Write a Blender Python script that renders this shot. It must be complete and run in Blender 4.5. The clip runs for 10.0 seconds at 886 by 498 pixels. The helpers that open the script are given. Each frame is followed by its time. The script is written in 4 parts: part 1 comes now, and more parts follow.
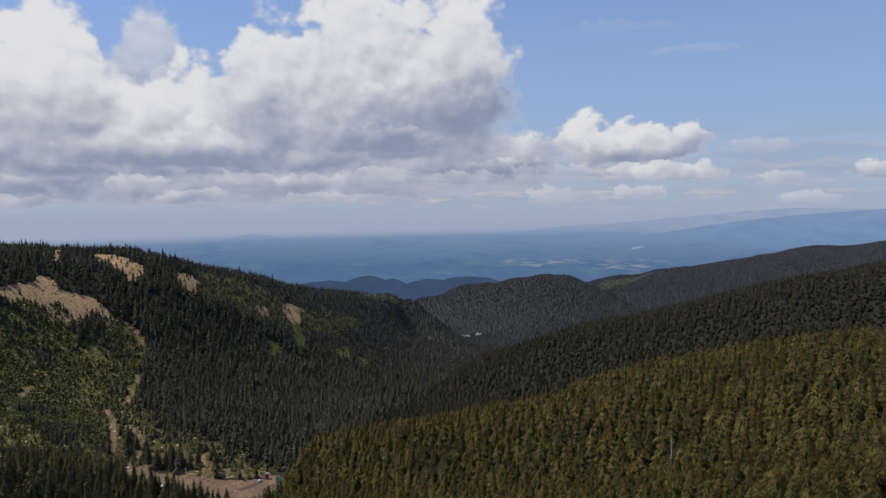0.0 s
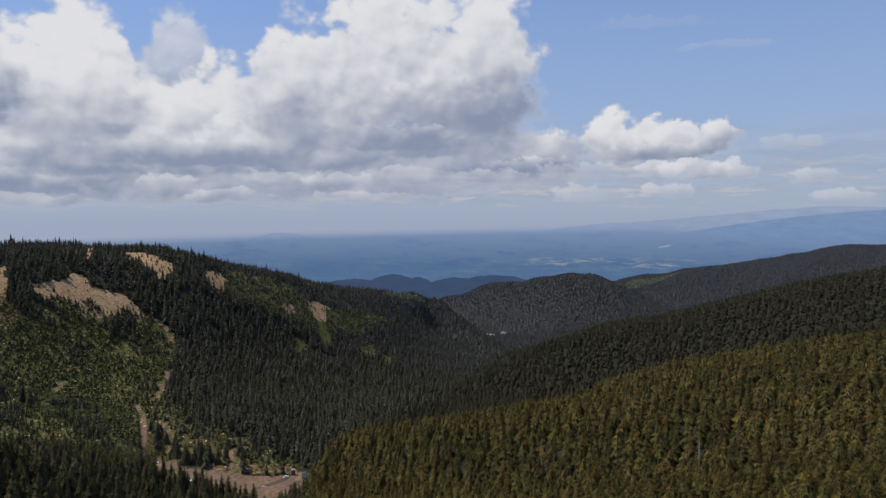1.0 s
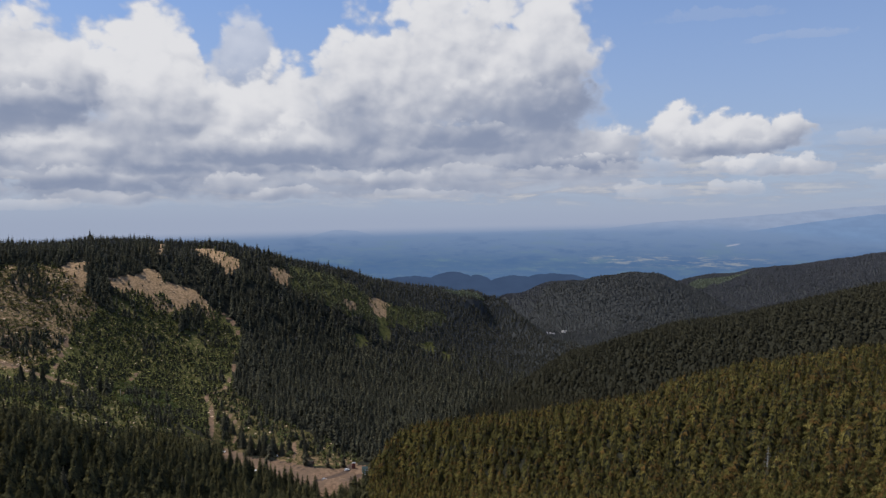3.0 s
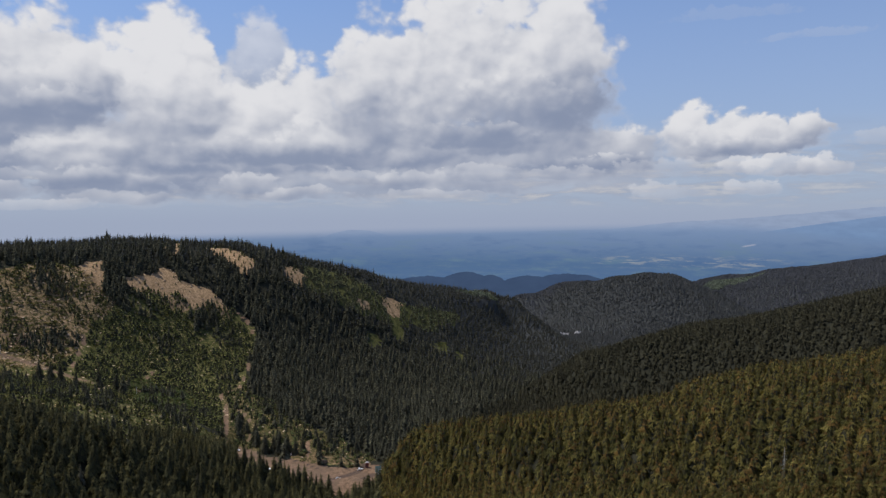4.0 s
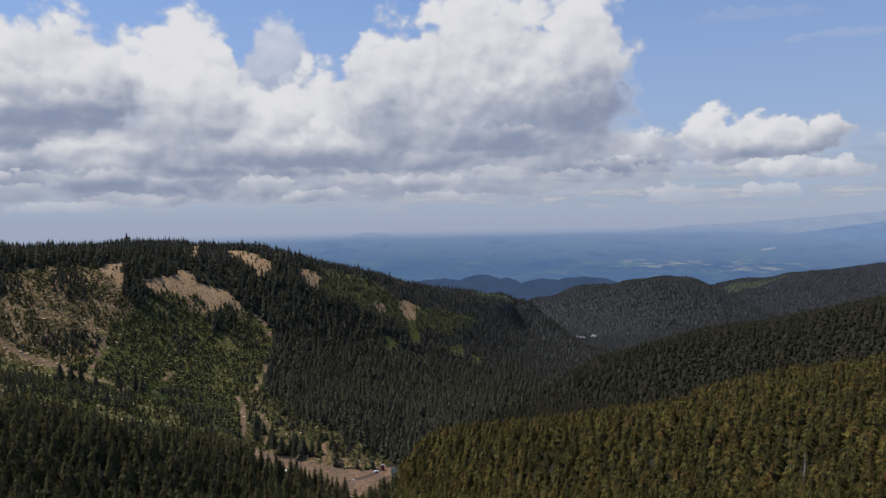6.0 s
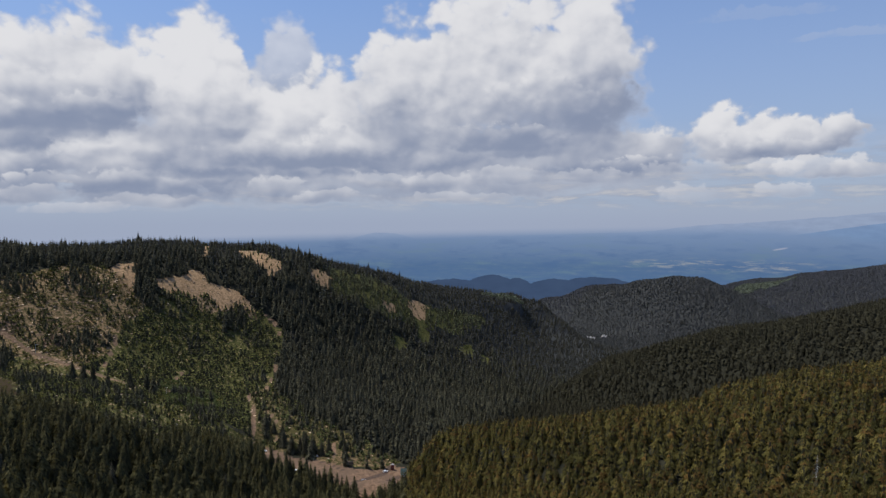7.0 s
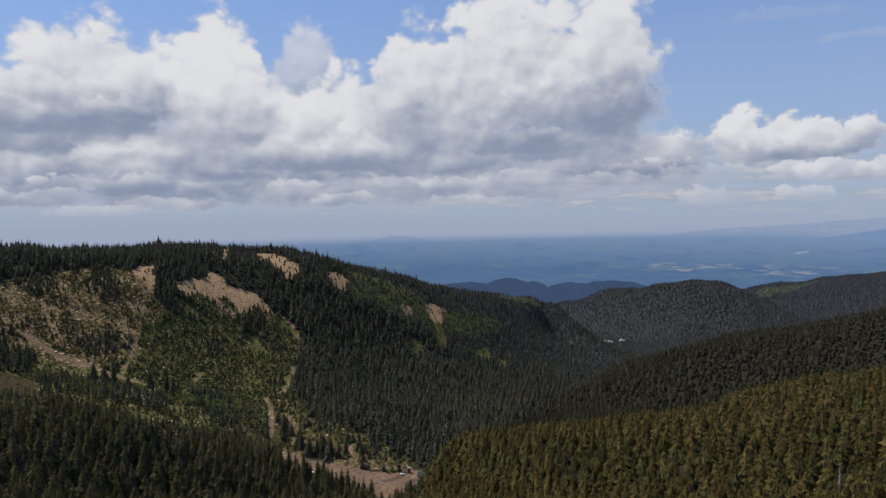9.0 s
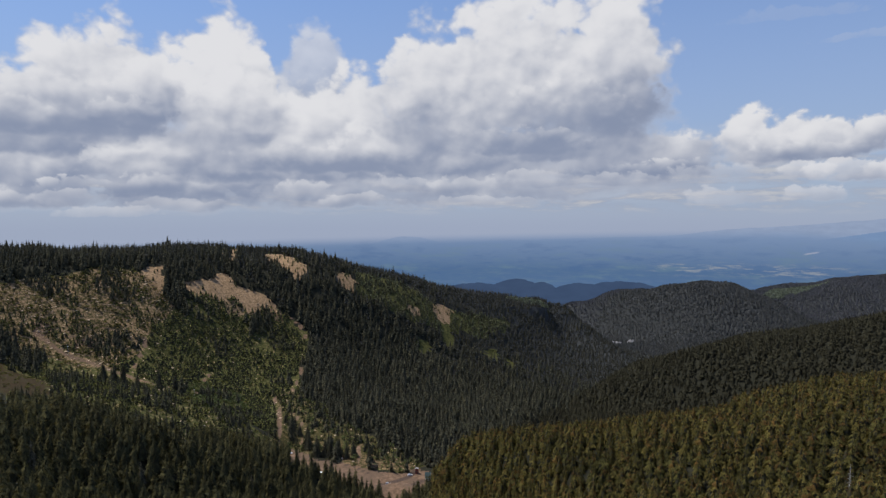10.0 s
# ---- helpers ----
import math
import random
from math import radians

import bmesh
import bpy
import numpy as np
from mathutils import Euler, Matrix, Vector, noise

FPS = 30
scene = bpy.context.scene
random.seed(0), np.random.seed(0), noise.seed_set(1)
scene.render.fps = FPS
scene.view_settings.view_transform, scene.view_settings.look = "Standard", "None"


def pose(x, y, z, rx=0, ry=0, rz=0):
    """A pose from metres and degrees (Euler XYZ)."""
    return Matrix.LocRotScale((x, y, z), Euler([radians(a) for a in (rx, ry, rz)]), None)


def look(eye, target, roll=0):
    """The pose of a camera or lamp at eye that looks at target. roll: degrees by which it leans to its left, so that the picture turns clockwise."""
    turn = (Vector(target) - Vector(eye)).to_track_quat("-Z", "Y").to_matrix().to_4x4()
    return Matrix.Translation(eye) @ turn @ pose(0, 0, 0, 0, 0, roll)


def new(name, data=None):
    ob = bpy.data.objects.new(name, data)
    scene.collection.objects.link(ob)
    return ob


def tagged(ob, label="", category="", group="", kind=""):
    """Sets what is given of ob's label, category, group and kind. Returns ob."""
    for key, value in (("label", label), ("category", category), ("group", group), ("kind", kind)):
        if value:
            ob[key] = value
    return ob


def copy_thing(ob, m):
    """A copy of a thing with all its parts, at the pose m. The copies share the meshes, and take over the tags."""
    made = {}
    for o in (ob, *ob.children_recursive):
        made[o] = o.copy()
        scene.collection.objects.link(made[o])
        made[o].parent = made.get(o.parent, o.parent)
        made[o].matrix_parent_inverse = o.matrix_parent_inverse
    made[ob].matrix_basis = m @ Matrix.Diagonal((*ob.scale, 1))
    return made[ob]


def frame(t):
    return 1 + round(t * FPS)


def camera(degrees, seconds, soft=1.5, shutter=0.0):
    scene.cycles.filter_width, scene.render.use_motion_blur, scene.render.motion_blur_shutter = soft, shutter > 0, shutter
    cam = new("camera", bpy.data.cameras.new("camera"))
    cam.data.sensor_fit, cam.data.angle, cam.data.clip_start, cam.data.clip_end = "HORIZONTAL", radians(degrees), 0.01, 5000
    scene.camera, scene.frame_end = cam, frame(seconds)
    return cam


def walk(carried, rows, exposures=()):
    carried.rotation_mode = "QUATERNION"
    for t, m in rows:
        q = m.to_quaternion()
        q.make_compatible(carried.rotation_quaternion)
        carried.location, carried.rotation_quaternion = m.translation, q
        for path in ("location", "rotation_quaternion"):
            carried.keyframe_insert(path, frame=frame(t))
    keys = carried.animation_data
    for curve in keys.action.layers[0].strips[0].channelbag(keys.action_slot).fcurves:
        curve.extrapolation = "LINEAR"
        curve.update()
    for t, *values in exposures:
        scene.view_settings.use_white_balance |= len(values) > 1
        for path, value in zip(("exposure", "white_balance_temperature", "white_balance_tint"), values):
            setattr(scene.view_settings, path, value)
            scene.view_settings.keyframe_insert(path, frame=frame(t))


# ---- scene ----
cam = camera(65.85, 10.0, 1.4)
EYE = 210.0                      # height of the camera over the car park's level
# seconds, turn to the left, tilt, roll
ROWS = [
    (0.0, 0.00, -3.00, 0.0), (0.5, 1.05, -3.07, 0.0), (1.0, 2.10, -3.12, 0.03), (1.5, 3.16, -3.18, 0.04), (2.0, 4.36, -3.23, 0.02), (2.5, 5.68, -3.28, 0.03),
    (3.0, 7.09, -3.32, 0.02), (3.2, 7.58, -3.33, 0.01), (4.3, 8.36, -3.30, -0.04), (4.5, 8.53, -3.27, -0.06), (5.0, 8.91, -3.18, -0.05), (5.5, 9.20, -3.10, -0.03), (7.0, 10.38, -3.08, -0.01),
    (7.5, 10.72, -3.01, -0.01), (8.0, 11.12, -2.95, 0.0), (8.5, 11.43, -2.87, 0.02), (9.0, 11.80, -2.82, 0.01), (9.5, 12.11, -2.78, 0.01), (10.0, 12.45, -2.76, 0.02)]
walk(cam, [(t, pose(0, 0, EYE, 90 + p, r, y)) for t, y, p, r in ROWS])

# ---- sky and sun ----
SUN_AZ, SUN_EL = -82.0, 61.0    # degrees to the right of the first view, and up
SKY = 0.11


class Nodes:
    """A small helper to write node trees."""

    def __init__(self, tree):
        self.tree = tree

    def add(self, kind, **sockets):
        n = self.tree.nodes.new(kind)
        for key, value in sockets.items():
            k = int(key[1:]) if key[0] == "i" and key[1:].isdigit() else key
            self.put(n.inputs[k], value)
        return n

    def put(self, socket, value):
        if isinstance(value, bpy.types.NodeSocket):
            self.tree.links.new(value, socket)
        else:
            socket.default_value = value

    def math(self, op, a, b=0.0, c=0.0, clamp=False):
        n = self.tree.nodes.new("ShaderNodeMath")
        n.operation, n.use_clamp = op, clamp
        for s, v in zip(n.inputs, (a, b, c)):
            self.put(s, v)
        return n.outputs[0]

    def step(self, v, lo, hi, out_lo=0.0, out_hi=1.0, smooth=True):
        n = self.tree.nodes.new("ShaderNodeMapRange")
        n.interpolation_type = "SMOOTHSTEP" if smooth else "LINEAR"
        for s, x in zip(n.inputs, (v, lo, hi, out_lo, out_hi)):
            self.put(s, x)
        return n.outputs[0]

    def mix(self, f, a, b, blend="MIX"):
        n = self.tree.nodes.new("ShaderNodeMix")
        n.data_type, n.blend_type = "RGBA", blend
        for s, v in zip((n.inputs[0], n.inputs[6], n.inputs[7]), (f, a, b)):
            self.put(s, v if isinstance(v, (bpy.types.NodeSocket, float, int)) else (*v, 1)[:4])
        return n.outputs[2]

    def noise(self, vec, scale, detail=4.0, rough=0.55, distort=0.0):
        n = self.add("ShaderNodeTexNoise", Vector=vec, Scale=scale, Detail=detail, Roughness=rough, Distortion=distort)
        return n.outputs

    def xyz(self, x, y, z):
        n = self.tree.nodes.new("ShaderNodeCombineXYZ")
        for s, v in zip(n.inputs, (x, y, z)):
            self.put(s, v)
        return n.outputs[0]

    def split(self, v):
        n = self.tree.nodes.new("ShaderNodeSeparateXYZ")
        self.put(n.inputs[0], v)
        return n.outputs


# Cumulus: degrees to the right, degrees up of the base, half width, height, brightness, density; far to near.
FAR_BANKS = [
    (-46.5, 1.4, 12.6, 4.4, 0.50, 0.80), (-32.6, 1.5, 16.4, 5.5, 0.50, 0.85), (-16.6, 1.8, 16.2, 5.1, 0.50, 0.75), (-3.5, 2.0, 13.8, 3.2, 0.50, 0.60), (-35.7, 3.4, 12.3, 3.9, 0.45, 0.90),
    (-19.3, 3.8, 14.7, 4.5, 0.40, 0.90), (-43.7, 2.8, 6.4, 3.4, 0.55, 0.90), (-40.6, 4.9, 7.8, 3.1, 0.40, 0.95)]
LOW_LEFT = [
    (-35.9, 2.6, 5.6, 4.3, 0.85, 0.90), (-37.9, 3.0, 3.2, 3.3, 0.75, 0.80), (-32.6, 1.7, 7.5, 1.8, 0.20, 0.75), (-39.7, 1.7, 4.2, 1.4, 0.25, 0.70), (-24.7, 3.3, 8.7, 1.9, 0.15, 0.75),
    (-29.4, 3.2, 6.2, 2.6, 0.20, 0.80)]
VEIL = [
    (-23.3, 7.2, 3.7, 8.6, 0.45, 0.72), (-25.1, 6.4, 3.9, 5.2, 0.50, 0.70), (-20.0, 7.3, 3.2, 4.9, 0.50, 0.60)]
MIDDLE = [
    (-29.3, 4.8, 5.2, 6.6, 0.80, 1.00), (-23.8, 4.0, 5.7, 6.2, 0.85, 1.00), (-19.8, 4.8, 3.4, 7.9, 1.00, 1.00), (-22.0, 5.1, 2.7, 6.2, 1.00, 0.95), (-16.6, 4.1, 6.0, 4.3, 0.75, 1.00),
    (-12.9, 4.2, 4.2, 3.7, 0.70, 0.95), (-21.1, 3.9, 10.2, 1.9, 0.05, 0.85), (-10.0, 4.2, 2.8, 1.9, 0.70, 0.70)]
LOW_MIDDLE = [
    (4.8, 3.5, 5.8, 3.8, 0.55, 0.95), (1.2, 3.5, 5.9, 3.6, 0.50, 0.95), (5.2, 3.4, 5.3, 1.2, 0.10, 0.70), (-4.4, 3.5, 7.0, 2.5, 0.55, 0.70), (-3.9, 4.9, 5.1, 2.2, -0.15, 0.95)]
GREAT_CLOUD = [
    (-11.9, 6.0, 7.5, 10.6, 0.80, 1.00), (-14.5, 7.4, 4.4, 7.7, 0.85, 0.95), (-5.8, 6.5, 8.8, 13.0, 0.80, 1.00), (0.7, 6.8, 6.1, 12.4, 0.80, 1.00), (2.3, 7.4, 4.3, 5.3, 0.00, 0.92),
    (-2.1, 7.6, 5.5, 3.8, 0.35, 0.70), (-5.3, 5.5, 6.5, 2.1, 0.05, 0.85)]
LEFT_TOWER = [
    (-29.9, 6.9, 4.1, 9.3, 1.10, 1.00), (-33.5, 6.7, 3.7, 7.3, 1.10, 1.00), (-27.6, 7.0, 2.3, 6.8, 1.00, 1.00), (-29.3, 6.9, 4.9, 5.1, 1.00, 0.90)]
LEFT_CLOUD = [
    (-45.7, 5.7, 4.8, 5.5, 0.75, 1.00), (-40.9, 6.3, 5.1, 7.6, 0.80, 1.00), (-38.0, 6.9, 2.9, 8.7, 0.85, 1.00), (-35.8, 6.9, 3.2, 5.2, 0.60, 1.00), (-39.6, 6.6, 6.6, 3.5, 0.30, 0.90),
    (-37.1, 6.9, 4.4, 2.0, 0.10, 0.80), (-44.8, 6.4, 3.7, 2.2, 0.30, 0.80)]
RIGHT_CUMULUS = [
    (11.6, 4.6, 2.8, 3.7, 0.90, 1.00), (14.0, 4.5, 2.8, 3.3, 0.85, 1.00), (16.8, 4.5, 2.9, 2.8, 0.75, 1.00), (19.4, 4.9, 2.1, 2.4, 0.70, 1.00), (15.6, 4.4, 4.7, 1.2, 0.30, 0.70)]
SMALL_RIGHT = [
    (15.1, 3.0, 2.4, 1.3, 0.80, 0.75), (17.9, 2.9, 2.8, 1.5, 0.80, 0.75), (20.7, 2.9, 2.1, 1.3, 0.75, 0.75), (16.3, 1.3, 2.5, 1.1, 0.75, 0.60), (10.0, 1.1, 3.8, 1.2, 0.75, 0.45),
    (24.6, 4.8, 2.9, 1.1, 0.45, 0.40), (26.2, 2.4, 1.9, 1.1, 0.70, 0.60), (9.1, 2.8, 4.7, 1.3, 0.60, 0.40), (28.1, 0.9, 2.7, 0.8, 0.75, 0.50), (32.8, 2.6, 2.1, 1.4, 0.75, 0.80)]
SMALL_ROW = [
    (-24.1, 1.5, 3.3, 1.4, 0.70, 0.50), (-15.7, 2.3, 2.8, 1.2, 0.65, 0.40), (-10.0, 2.2, 4.2, 1.2, 0.60, 0.40), (-4.4, 2.6, 4.2, 1.3, 0.60, 0.40), (1.6, 2.6, 4.1, 1.1, 0.60, 0.40),
    (-40.8, 1.0, 3.1, 1.2, 0.60, 0.45), (-45.6, 0.9, 3.0, 1.2, 0.60, 0.45), (-38.7, 0.1, 3.9, 0.8, 0.80, 0.45), (-19.4, 1.0, 4.1, 0.9, 0.70, 0.40), (-9.1, 1.0, 5.2, 0.8, 0.70, 0.35),
    (-33.5, 0.6, 4.3, 0.9, 0.70, 0.35)]
CIRRUS = [
    (19.5, 12.4, 4.7, 0.5, 0.80, 0.16), (13.8, 14.3, 5.9, 0.8, 0.80, 0.12)]
CUMULUS = [FAR_BANKS, LOW_LEFT, VEIL, MIDDLE, LOW_MIDDLE, GREAT_CLOUD, LEFT_TOWER, LEFT_CLOUD, RIGHT_CUMULUS, SMALL_RIGHT, SMALL_ROW, CIRRUS]
CLOUD_WHITE, CLOUD_GREY, HAZE = (0.74, 0.742, 0.77), (0.238, 0.284, 0.402), (0.328, 0.378, 0.508)


def cumulus_group():
    """Node group: lays one cumulus over those behind it, as cover and brightness."""
    g = bpy.data.node_groups.new("cumulus", "ShaderNodeTree")
    for name in ("Cover", "Shade", "Az", "El", "Puff", "Fine", "Small", "Az0", "Base", "Wide", "High", "Tone", "Dense"):
        g.interface.new_socket(name, in_out="INPUT", socket_type="NodeSocketFloat")
    for name in ("Cover", "Shade", "Az", "El"):
        g.interface.new_socket(name, in_out="OUTPUT", socket_type="NodeSocketFloat")
    k = Nodes(g)
    i, o = g.nodes.new("NodeGroupInput").outputs, g.nodes.new("NodeGroupOutput")
    u = k.math("DIVIDE", k.math("SUBTRACT", i["Az"], i["Az0"]), i["Wide"])
    v = k.math("DIVIDE", k.math("SUBTRACT", i["El"], i["Base"]), i["High"])
    tall = k.math("MAXIMUM", v, k.math("MULTIPLY", k.math("MINIMUM", v, 0.0), -4.0))
    f = k.math("SUBTRACT", 1.0, k.math("ADD", k.math("MULTIPLY", u, u), k.math("MULTIPLY", tall, tall)))
    f = k.math("ADD", f, k.math("MULTIPLY", k.math("SUBTRACT", i["Puff"], 0.5), 1.35))
    little = k.math("DIVIDE", 1.6, i["High"], clamp=True)
    f = k.math("ADD", f, k.math("MULTIPLY", k.math("MULTIPLY", k.math("SUBTRACT", i["Small"], 0.5), 2.0), little))
    alpha = k.math("MULTIPLY", k.step(f, -0.02, k.step(v, 0.0, 0.5, 1.0, 0.38)), i["Dense"])
    lit = k.math("ADD", v, k.math("MULTIPLY", k.math("SUBTRACT", i["Fine"], 0.5), 0.62))
    lit = k.math("ADD", lit, k.math("MULTIPLY", k.math("SUBTRACT", i["Small"], 0.5), 0.25))
    lit = k.math("ADD", lit, k.math("MULTIPLY", u, -0.16))
    lit = k.math("ADD", lit, k.math("MULTIPLY", k.math("SUBTRACT", i["Tone"], 0.5), 0.7))
    lit = k.step(lit, -0.25, 1.12)
    k.put(o.inputs["Cover"], k.math("ADD", i["Cover"], k.math("MULTIPLY", alpha, k.math("SUBTRACT", 1.0, i["Cover"]))))
    k.put(o.inputs["Shade"], k.math("ADD", i["Shade"], k.math("MULTIPLY", alpha, k.math("SUBTRACT", lit, i["Shade"]))))
    # handing the direction on keeps the clouds in order
    k.put(o.inputs["Az"], k.math("ADD", i["Az"], k.math("MULTIPLY", alpha, 1e-6)))
    k.put(o.inputs["El"], k.math("ADD", i["El"], k.math("MULTIPLY", alpha, 1e-6)))
    return g


def make_world():
    world = bpy.data.worlds.new("sky")
    scene.world = world
    world.use_nodes = True
    tree = world.node_tree
    tree.nodes.clear()
    k = Nodes(tree)
    sky = tree.nodes.new("ShaderNodeTexSky")
    sky.sky_type, sky.sun_disc = "NISHITA", False
    sky.sun_elevation, sky.sun_rotation = radians(SUN_EL), radians(SUN_AZ)
    sky.air_density, sky.dust_density, sky.ozone_density, sky.altitude = 1.0, 0.4, 3.0, 1500
    d = k.split(k.add("ShaderNodeTexCoord").outputs["Generated"])
    az = k.math("MULTIPLY", k.math("ARCTAN2", d[0], d[1]), 57.29578)
    el = k.math("MULTIPLY", k.math("ARCSINE", d[2]), 57.29578)
    flat = k.xyz(az, k.math("MULTIPLY", el, 1.25), 0.0)
    warp = k.noise(flat, 0.35, 3, 0.5)
    bend = k.split(warp[1])
    az_w = k.math("ADD", az, k.math("MULTIPLY", k.math("SUBTRACT", bend[0], 0.5), 1.6))
    el_w = k.math("ADD", el, k.math("MULTIPLY", k.math("SUBTRACT", bend[1], 0.5), 0.9))
    cells = k.add("ShaderNodeTexVoronoi", Vector=k.xyz(az_w, k.math("MULTIPLY", el_w, 1.2), 0.0), Scale=0.40, Detail=2.6, Roughness=0.5)
    cells.feature, cells.normalize = "SMOOTH_F1", False
    cells.inputs["Smoothness"].default_value = 0.25
    billow = k.math("SUBTRACT", 0.95, cells.outputs["Distance"])
    base_n = k.noise(flat, 0.30, 4.5, 0.48, 0.3)[0]
    puff = k.math("ADD", k.math("MULTIPLY", k.math("SUBTRACT", base_n, 0.5), 0.5), k.math("ADD", 0.5, k.math("MULTIPLY", billow, 0.42)))
    small = k.noise(flat, 1.0, 4, 0.5, 0.3)[0]
    shift = k.xyz(k.math("ADD", az, 0.5), k.math("MULTIPLY", k.math("SUBTRACT", el, 0.7), 1.25), 0.0)
    toward = k.noise(shift, 0.30, 2.5, 0.45, 0.3)[0]
    soft_a = k.noise(flat, 0.30, 2.5, 0.45, 0.3)[0]
    relief = k.math("ADD", 0.5, k.math("ADD", k.math("MULTIPLY", k.math("SUBTRACT", toward, soft_a), 1.7), k.math("MULTIPLY", billow, 0.38)))
    white, grey, haze = ([c / SKY for c in col] for col in (CLOUD_WHITE, CLOUD_GREY, HAZE))
    c = k.mix(1.0, sky.outputs[0], (0.90, 1.18, 1.46), "MULTIPLY")
    c = k.mix(k.math("MULTIPLY", k.step(el, -1.0, 23.0, 0.97, 0.2, False), k.step(el, 70.0, 25.0)), c, haze)
    # broken cloud over the rest of the sky and thin rows near the horizon
    rest = k.noise(k.xyz(k.math("MULTIPLY", d[0], 3.0), k.math("MULTIPLY", d[1], 3.0), k.math("MULTIPLY", d[2], 5.0)), 1.0, 7, 0.55)[0]
    high = k.math("MULTIPLY", k.step(rest, 0.5, 0.66), k.math("MAXIMUM", k.step(el, 21.0, 28.0), k.step(k.math("ABSOLUTE", az), 45.0, 55.0)))
    c = k.mix(high, c, k.mix(k.step(rest, 0.5, 0.8), white, grey))
    deck = k.noise(k.xyz(k.math("MULTIPLY", az, 0.09), k.math("MULTIPLY", el, 0.7), 9.0), 1.0, 5, 0.5)[0]
    veil = k.math("MULTIPLY", k.step(deck, 0.34, 0.6, 0.25, 1.0), k.math("MULTIPLY", k.step(el, 7.5, 5.0), k.math("MULTIPLY", k.step(el, 0.5, 2.5), k.step(az, 16.0, -2.0, 0.3, 0.95))))
    c = k.mix(veil, c, k.mix(k.step(deck, 0.42, 0.62), [0.45 * a + 0.55 * b for a, b in zip(white, grey)], [0.85 * b + 0.15 * a for a, b in zip(white, grey)]))
    rows = k.noise(k.xyz(k.math("MULTIPLY", az, 0.26), k.math("MULTIPLY", el, 1.5), 3.0), 1.0, 7, 0.6)[0]
    band = k.math("MULTIPLY", k.step(rows, 0.42, 0.60), k.math("MULTIPLY", k.step(el, -0.2, 1.4), k.step(el, 6.5, 3.5)))
    band = k.math("MULTIPLY", band, k.step(az, 34.0, 0.0, 0.4, 0.9))
    c = k.mix(band, c, k.mix(k.step(rows, 0.45, 0.7), [0.85 * a + 0.15 * b for a, b in zip(grey, white)], [0.72 * a for a in white]))
    g = cumulus_group()
    over = (0.0, 0.6, az_w, el_w)
    for rank in CUMULUS:
        for a0, base, wide, tall, tone, dense in rank:
            n = tree.nodes.new("ShaderNodeGroup")
            n.node_tree = g
            for key, value in zip(("Cover", "Shade", "Az", "El", "Puff", "Fine", "Small", "Az0", "Base", "Wide", "High", "Tone", "Dense"), (*over, puff, relief, small, a0, base, wide, tall, tone, dense)):
                k.put(n.inputs[key], value)
            over = tuple(n.outputs)
    c = k.mix(over[0], c, k.mix(over[1], grey, white))
    out = tree.nodes.new("ShaderNodeOutputWorld")
    bg = k.add("ShaderNodeBackground", Color=c, Strength=SKY)
    tree.links.new(bg.outputs[0], out.inputs[0])


make_world()
sun = new("sun", bpy.data.lights.new("sun", "SUN"))
sun.data.energy, sun.data.angle, sun.data.color = 4.3, radians(0.53), (1.0, 0.95, 0.87)
sun.matrix_world = look((0, 0, 900), (-math.sin(radians(SUN_AZ)) * math.cos(radians(SUN_EL)), -math.cos(radians(SUN_AZ)) * math.cos(radians(SUN_EL)), 900 - math.sin(radians(SUN_EL))))

# ---- materials ----


def material(name):
    m = bpy.data.materials.new(name)
    m.use_nodes = True
    k = Nodes(m.node_tree)
    b = m.node_tree.nodes["Principled BSDF"]
    return m, k, b


def plain(name, colour, rough=0.7, metal=0.0, vary=0.15, scale=3.0):
    m, k, b = material(name)
    co = k.add("ShaderNodeTexCoord").outputs["Object"]
    n = k.noise(co, scale, 5)[0]
    dark = [c * (1 - vary) for c in colour]
    k.put(b.inputs["Base Color"], k.mix(k.step(n, 0.3, 0.7), dark, [min(1, c * (1 + vary)) for c in colour]))
    b.inputs["Roughness"].default_value, b.inputs["Metallic"].default_value = rough, metal
    return m


